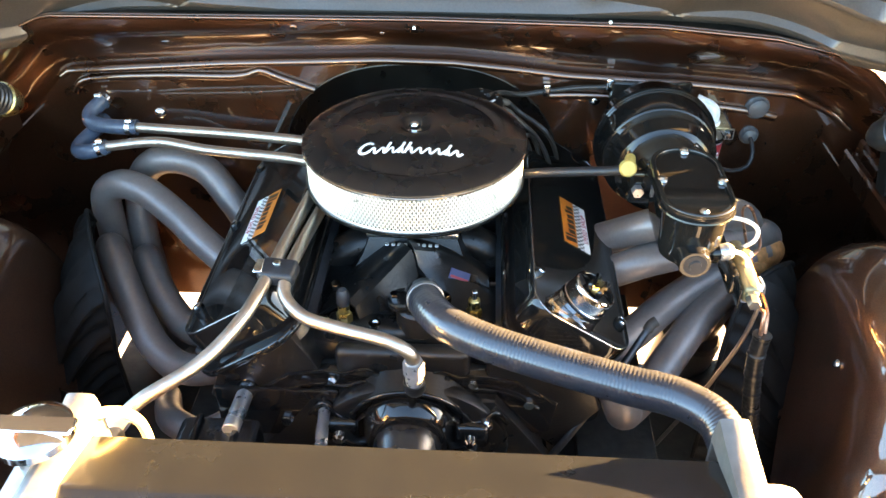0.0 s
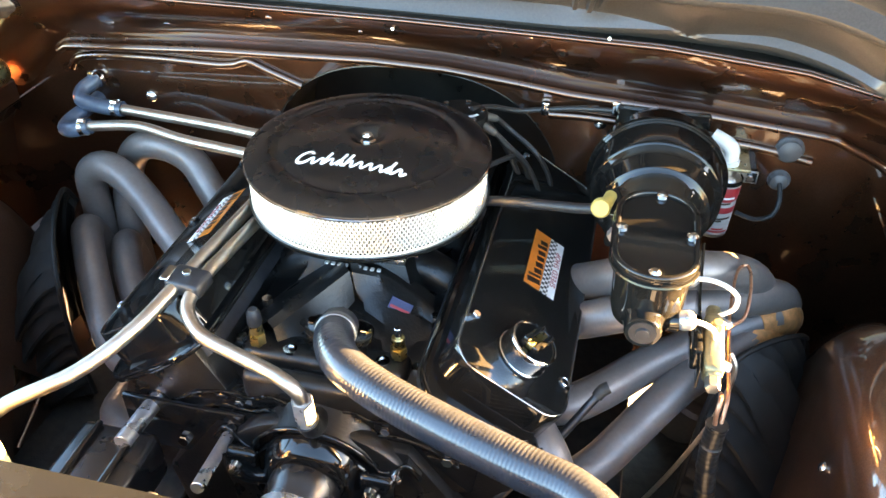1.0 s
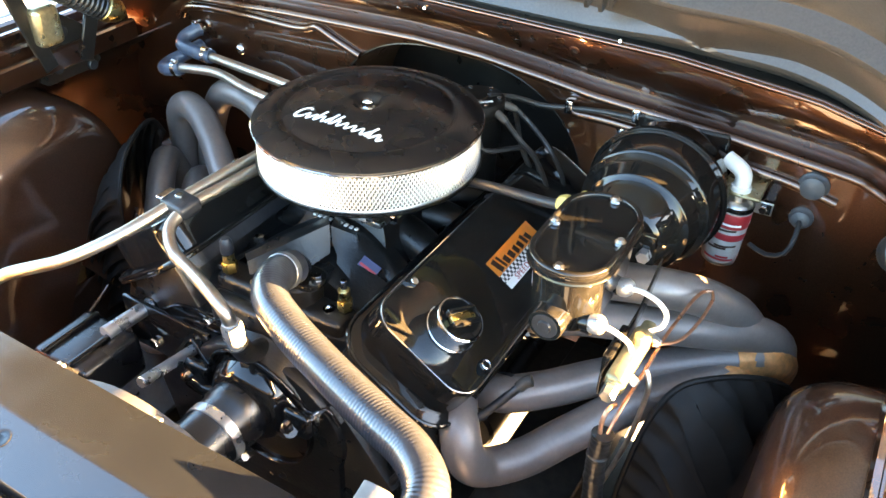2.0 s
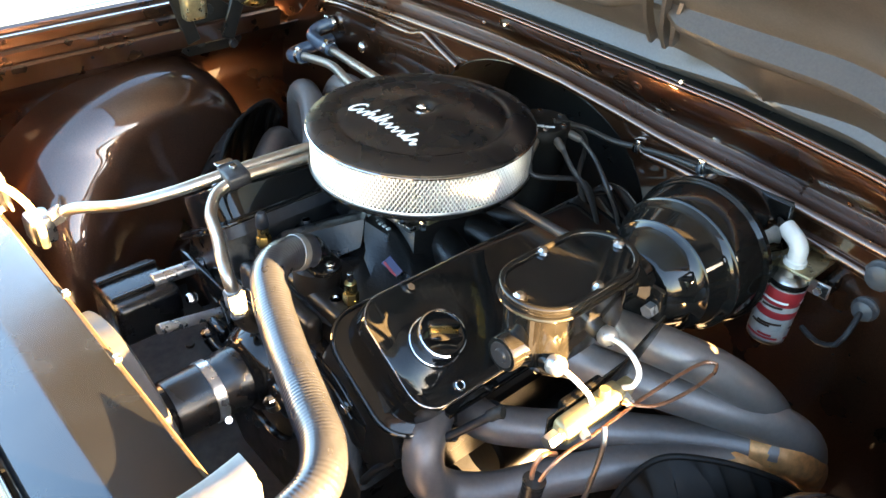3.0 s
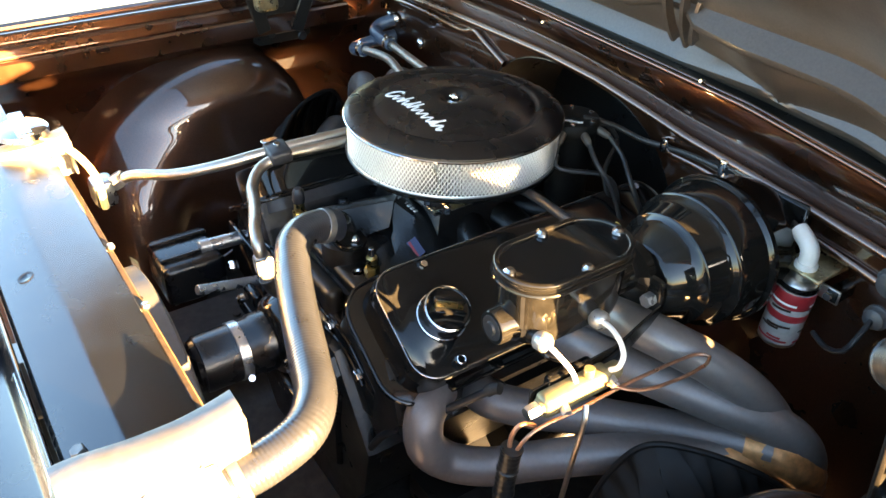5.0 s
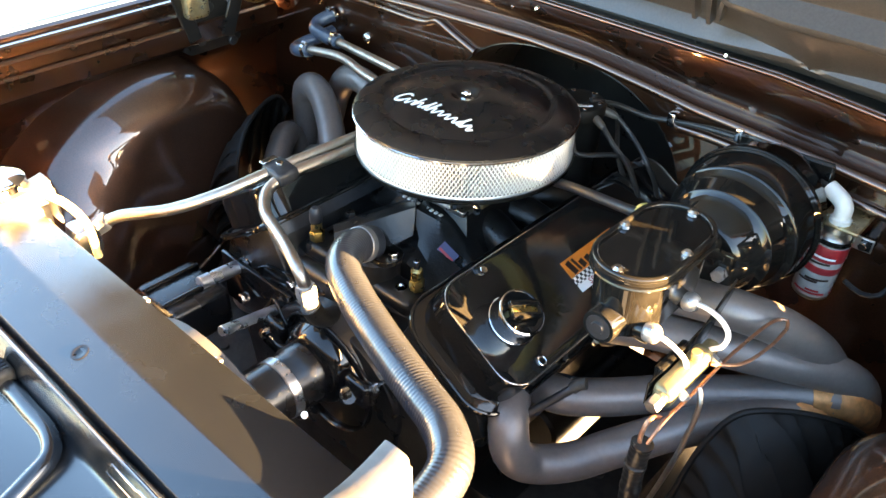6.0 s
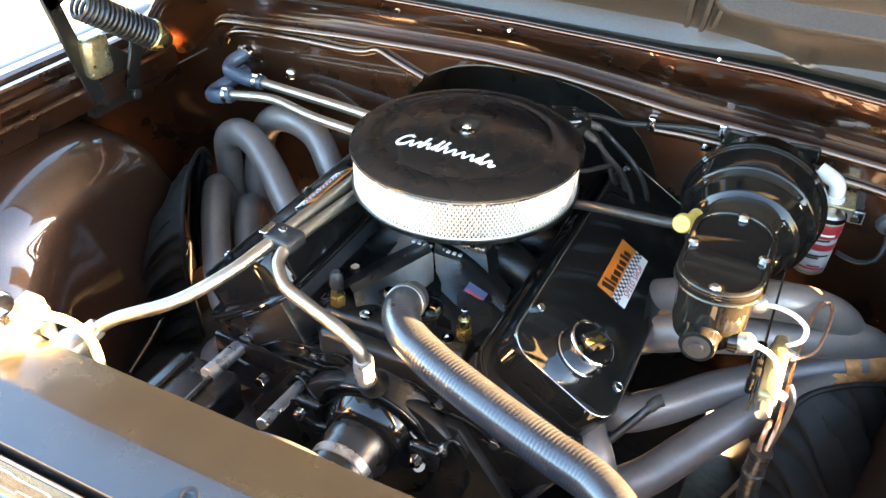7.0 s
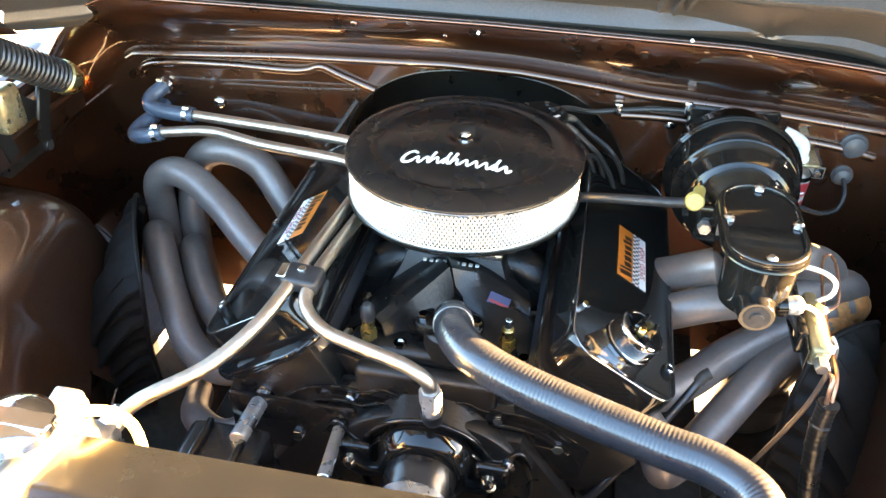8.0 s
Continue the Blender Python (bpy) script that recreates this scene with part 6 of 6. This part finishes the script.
    for k in range(8):
        a = radians(-105 + 45 * k)
        ca, sa = math.cos(a), math.sin(a)
        x, y = dx0 + 0.043 * ca, dy0 + 0.043 * sa
        part("tower_boot", lathe([(0.006, 0), (0.007, 0.004), (0.0066, 0.015), (0.0055, 0.022), (0.0044, 0.024)], 12, (x, y, 1.044), (x + 0.03 * ca, y + 0.03 * sa, 1.032)), M_BOOT, di, "brown wire boot")
        w = thing("spark_plug_wire", "dark spark plug wire hanging down from the distributor", "plug wire", (x, y, 1.05), group="spark plug wires")
        s = 1 if -100 < math.degrees(a) < 100 else -1
        j = 0.012 * random.uniform(-1, 1)
        end_y = 0.17 - 0.055 * (k % 4)
        part("wire", pipe([(x + 0.022 * ca, y + 0.022 * sa, 1.0355), (x + 0.042 * ca + 0.006, y + 0.042 * sa, 1.018 + j), (dx0 + s * (0.085 + 0.013 * (k % 4)), 0.205 + j - 0.02 * (k % 3), 0.985), (dx0 + s * (0.105 + 0.015 * (k % 4)), 0.215 + j - 0.02 * (k % 3), 0.93),
                            (dx0 + s * (0.12 + 0.012 * (k % 4)), 0.215 + j - 0.02 * (k % 3), 0.87), (s * 0.29, max(end_y, 0.10), 0.79)], 0.0043, 8), M_WIRE, w)


build_firewall_fittings()


# ---- hood hinges ----
def build_hinge(s):
    h = thing("hinge_mechanism", "brown and black hood hinge with coil spring", "hood hinge", (s * 0.81, 0.06, 0.95), group="hood hinges")
    bm = extrude_poly([(-0.085, 0.035), (-0.07, 0.022), (0.05, 0.022), (0.065, 0.035), (0.04, 0.12), (-0.01, 0.16), (-0.06, 0.14)], 0.005, 0.001)
    bm.transform(Matrix.Translation((s * 0.80, 0.06, 0.90)) @ Matrix.Rotation(radians(90), 4, "Z") @ Matrix.Rotation(radians(90), 4, "X"))
    part("bracket", bm, M_CAST, h)
    if s > 0:   # plate added to keep the sun off the booster front
        bm = extrude_poly([(0.045, 1.0), (0.215, 1.0), (0.215, 1.11), (0.13, 1.165), (0.06, 1.155), (0.04, 1.10)], 0.004, 0.001)
        part("arm_plate", bm, M_CAST, h, m=Matrix.Translation((0.812, 0, 0)) @ Matrix.Rotation(radians(90), 4, "Z") @ Matrix.Rotation(radians(90), 4, "X"))
    part("lug", box(0.034, 0.055, 0.080, 0.012, 3, (-0.775 if s < 0 else 0.805, 0.008, 1.050)), M_ZINC, h, "yellow lug")
    for y, z in ((0.02, 0.95), (0.10, 0.93), (0.05, 1.02)):
        part("bolt", rod((s * 0.806, y, z), (s * 0.788, y, z), 0.011, 14), M_SPRING, h)
    a, b = (Vector((-0.742, 0.150, 1.040)), Vector((-0.765, -0.02, 1.165))) if s < 0 else (Vector((0.735, 0.057, 1.074)), Vector((0.800, -0.045, 1.165)))
    d = (b - a).normalized()
    side = d.cross(Vector((1, 0, 0))).normalized()
    oth = d.cross(side)
    turns, L = 17, (b - a).length - 0.03
    path = [a + d * (0.02 + L * i / (turns * 14)) + side * (0.026 * math.cos(2 * math.pi * i / 14)) + oth * (0.026 * math.sin(2 * math.pi * i / 14)) for i in range(turns * 14 + 1)]
    part("coil_spring", sweep(path, 0.0042, 8), M_SPRING, h, "grey coil spring")
    part("spring_seat", lathe([(0, -0.016), (0.014, -0.014), (0.024, 0.0), (0.030, 0.020), (0.031, 0.032), (0.026, 0.036), (0, 0.036)], 24, a, b), M_BRASS if s < 0 else M_SPRING, h)
    part("spring_core", rod(a, a + (b - a) * 0.8, 0.014, 14), M_GUNK, h)
    for y0, z0, y1, z1 in ((0.0, 0.97, -0.05, 1.17), (0.09, 0.96, 0.13, 1.05), (-0.05, 1.17, 0.13, 1.235)):
        d2 = Vector((0, y1 - y0, z1 - z0))
        bm = box(0.008, 0.035, d2.length + 0.03, 0.003, 1)
        bm.transform(Matrix.Translation((s * 0.788, (y0 + y1) / 2, (z0 + z1) / 2)) @ Matrix.Rotation(-math.atan2(d2.y, d2.z), 4, "X"))
        part("arm", bm, M_CAST, h)
    return h


build_hinge(-1)
right_hinge = build_hinge(1)
right_hinge.matrix_basis = Matrix.Translation((0.008, -0.012, -0.004)) @ right_hinge.matrix_basis


def build_splash_flap(s, pts):
    f = thing("splash_flap", "black rubber splash flap hanging in folds beside the header", "splash flap", (pts[0][0], 0.0, 0.3), group="splash flaps")
    edge = resample(smooth_path(pts, 0.005), 0.006)
    rows = []
    for i, p in enumerate(edge):
        q = 0.5 + 0.6 * math.sin(i * 1.05) + 0.35 * math.sin(i * 0.43)
        rows.append([(p.x + (s * 0.70 - p.x) * min(1.0, (k / 5) ** 0.9) - s * 0.024 * q * math.sin(math.pi * min(1.0, k / 7)), p.y - 0.022 * q * min(1.0, k / 3), p.z - (p.z - 0.30) * (0.18 * (k / 8) + 0.82 * (k / 8) ** 2.4)) for k in range(9)])
    front = [v for r in rows for v in r]
    n = len(rows[0])
    quads = [(i * n + k, i * n + k + 1, (i + 1) * n + k + 1, (i + 1) * n + k) for i in range(len(rows) - 1) for k in range(n - 1)]
    back = [(x - s * 0.0015, y + 0.0010, z - 0.0028) for x, y, z in front]
    part("sheet", join(raw(front, quads), raw(back, quads)), M_FLAP, f)
    part("seal", sweep(edge, 0.0045, 8), M_FLAP, f)


build_splash_flap(-1, [(-0.642, 0.125, 0.800), (-0.634, 0.096, 0.845), (-0.595, 0.018, 0.858), (-0.560, -0.050, 0.838), (-0.538, -0.092, 0.790), (-0.540, -0.100, 0.72), (-0.552, -0.09, 0.64), (-0.555, -0.08, 0.50)])
build_splash_flap(1, [(0.690, 0.11, 0.745), (0.684, 0.070, 0.785), (0.655, 0.02, 0.830), (0.604, -0.030, 0.850), (0.558, -0.074, 0.846), (0.535, -0.10, 0.80), (0.52, -0.13, 0.70), (0.51, -0.15, 0.5)])


def build_right_side():
    for p in ((0.672, -0.20, 0.80), (0.678, -0.30, 0.72)):
        b = thing("clip", "bright push clip on the wheelhouse edge", "clip", p, group="push clips")
        part("head", lathe([(0, 0.005), (0.004, 0.0045), (0.007, 0.002), (0.007, 0), (0, -0.02)], 14, p, (p[0] - 0.05, p[1], p[2] + 0.03)), M_CHROME, b)


build_right_side()
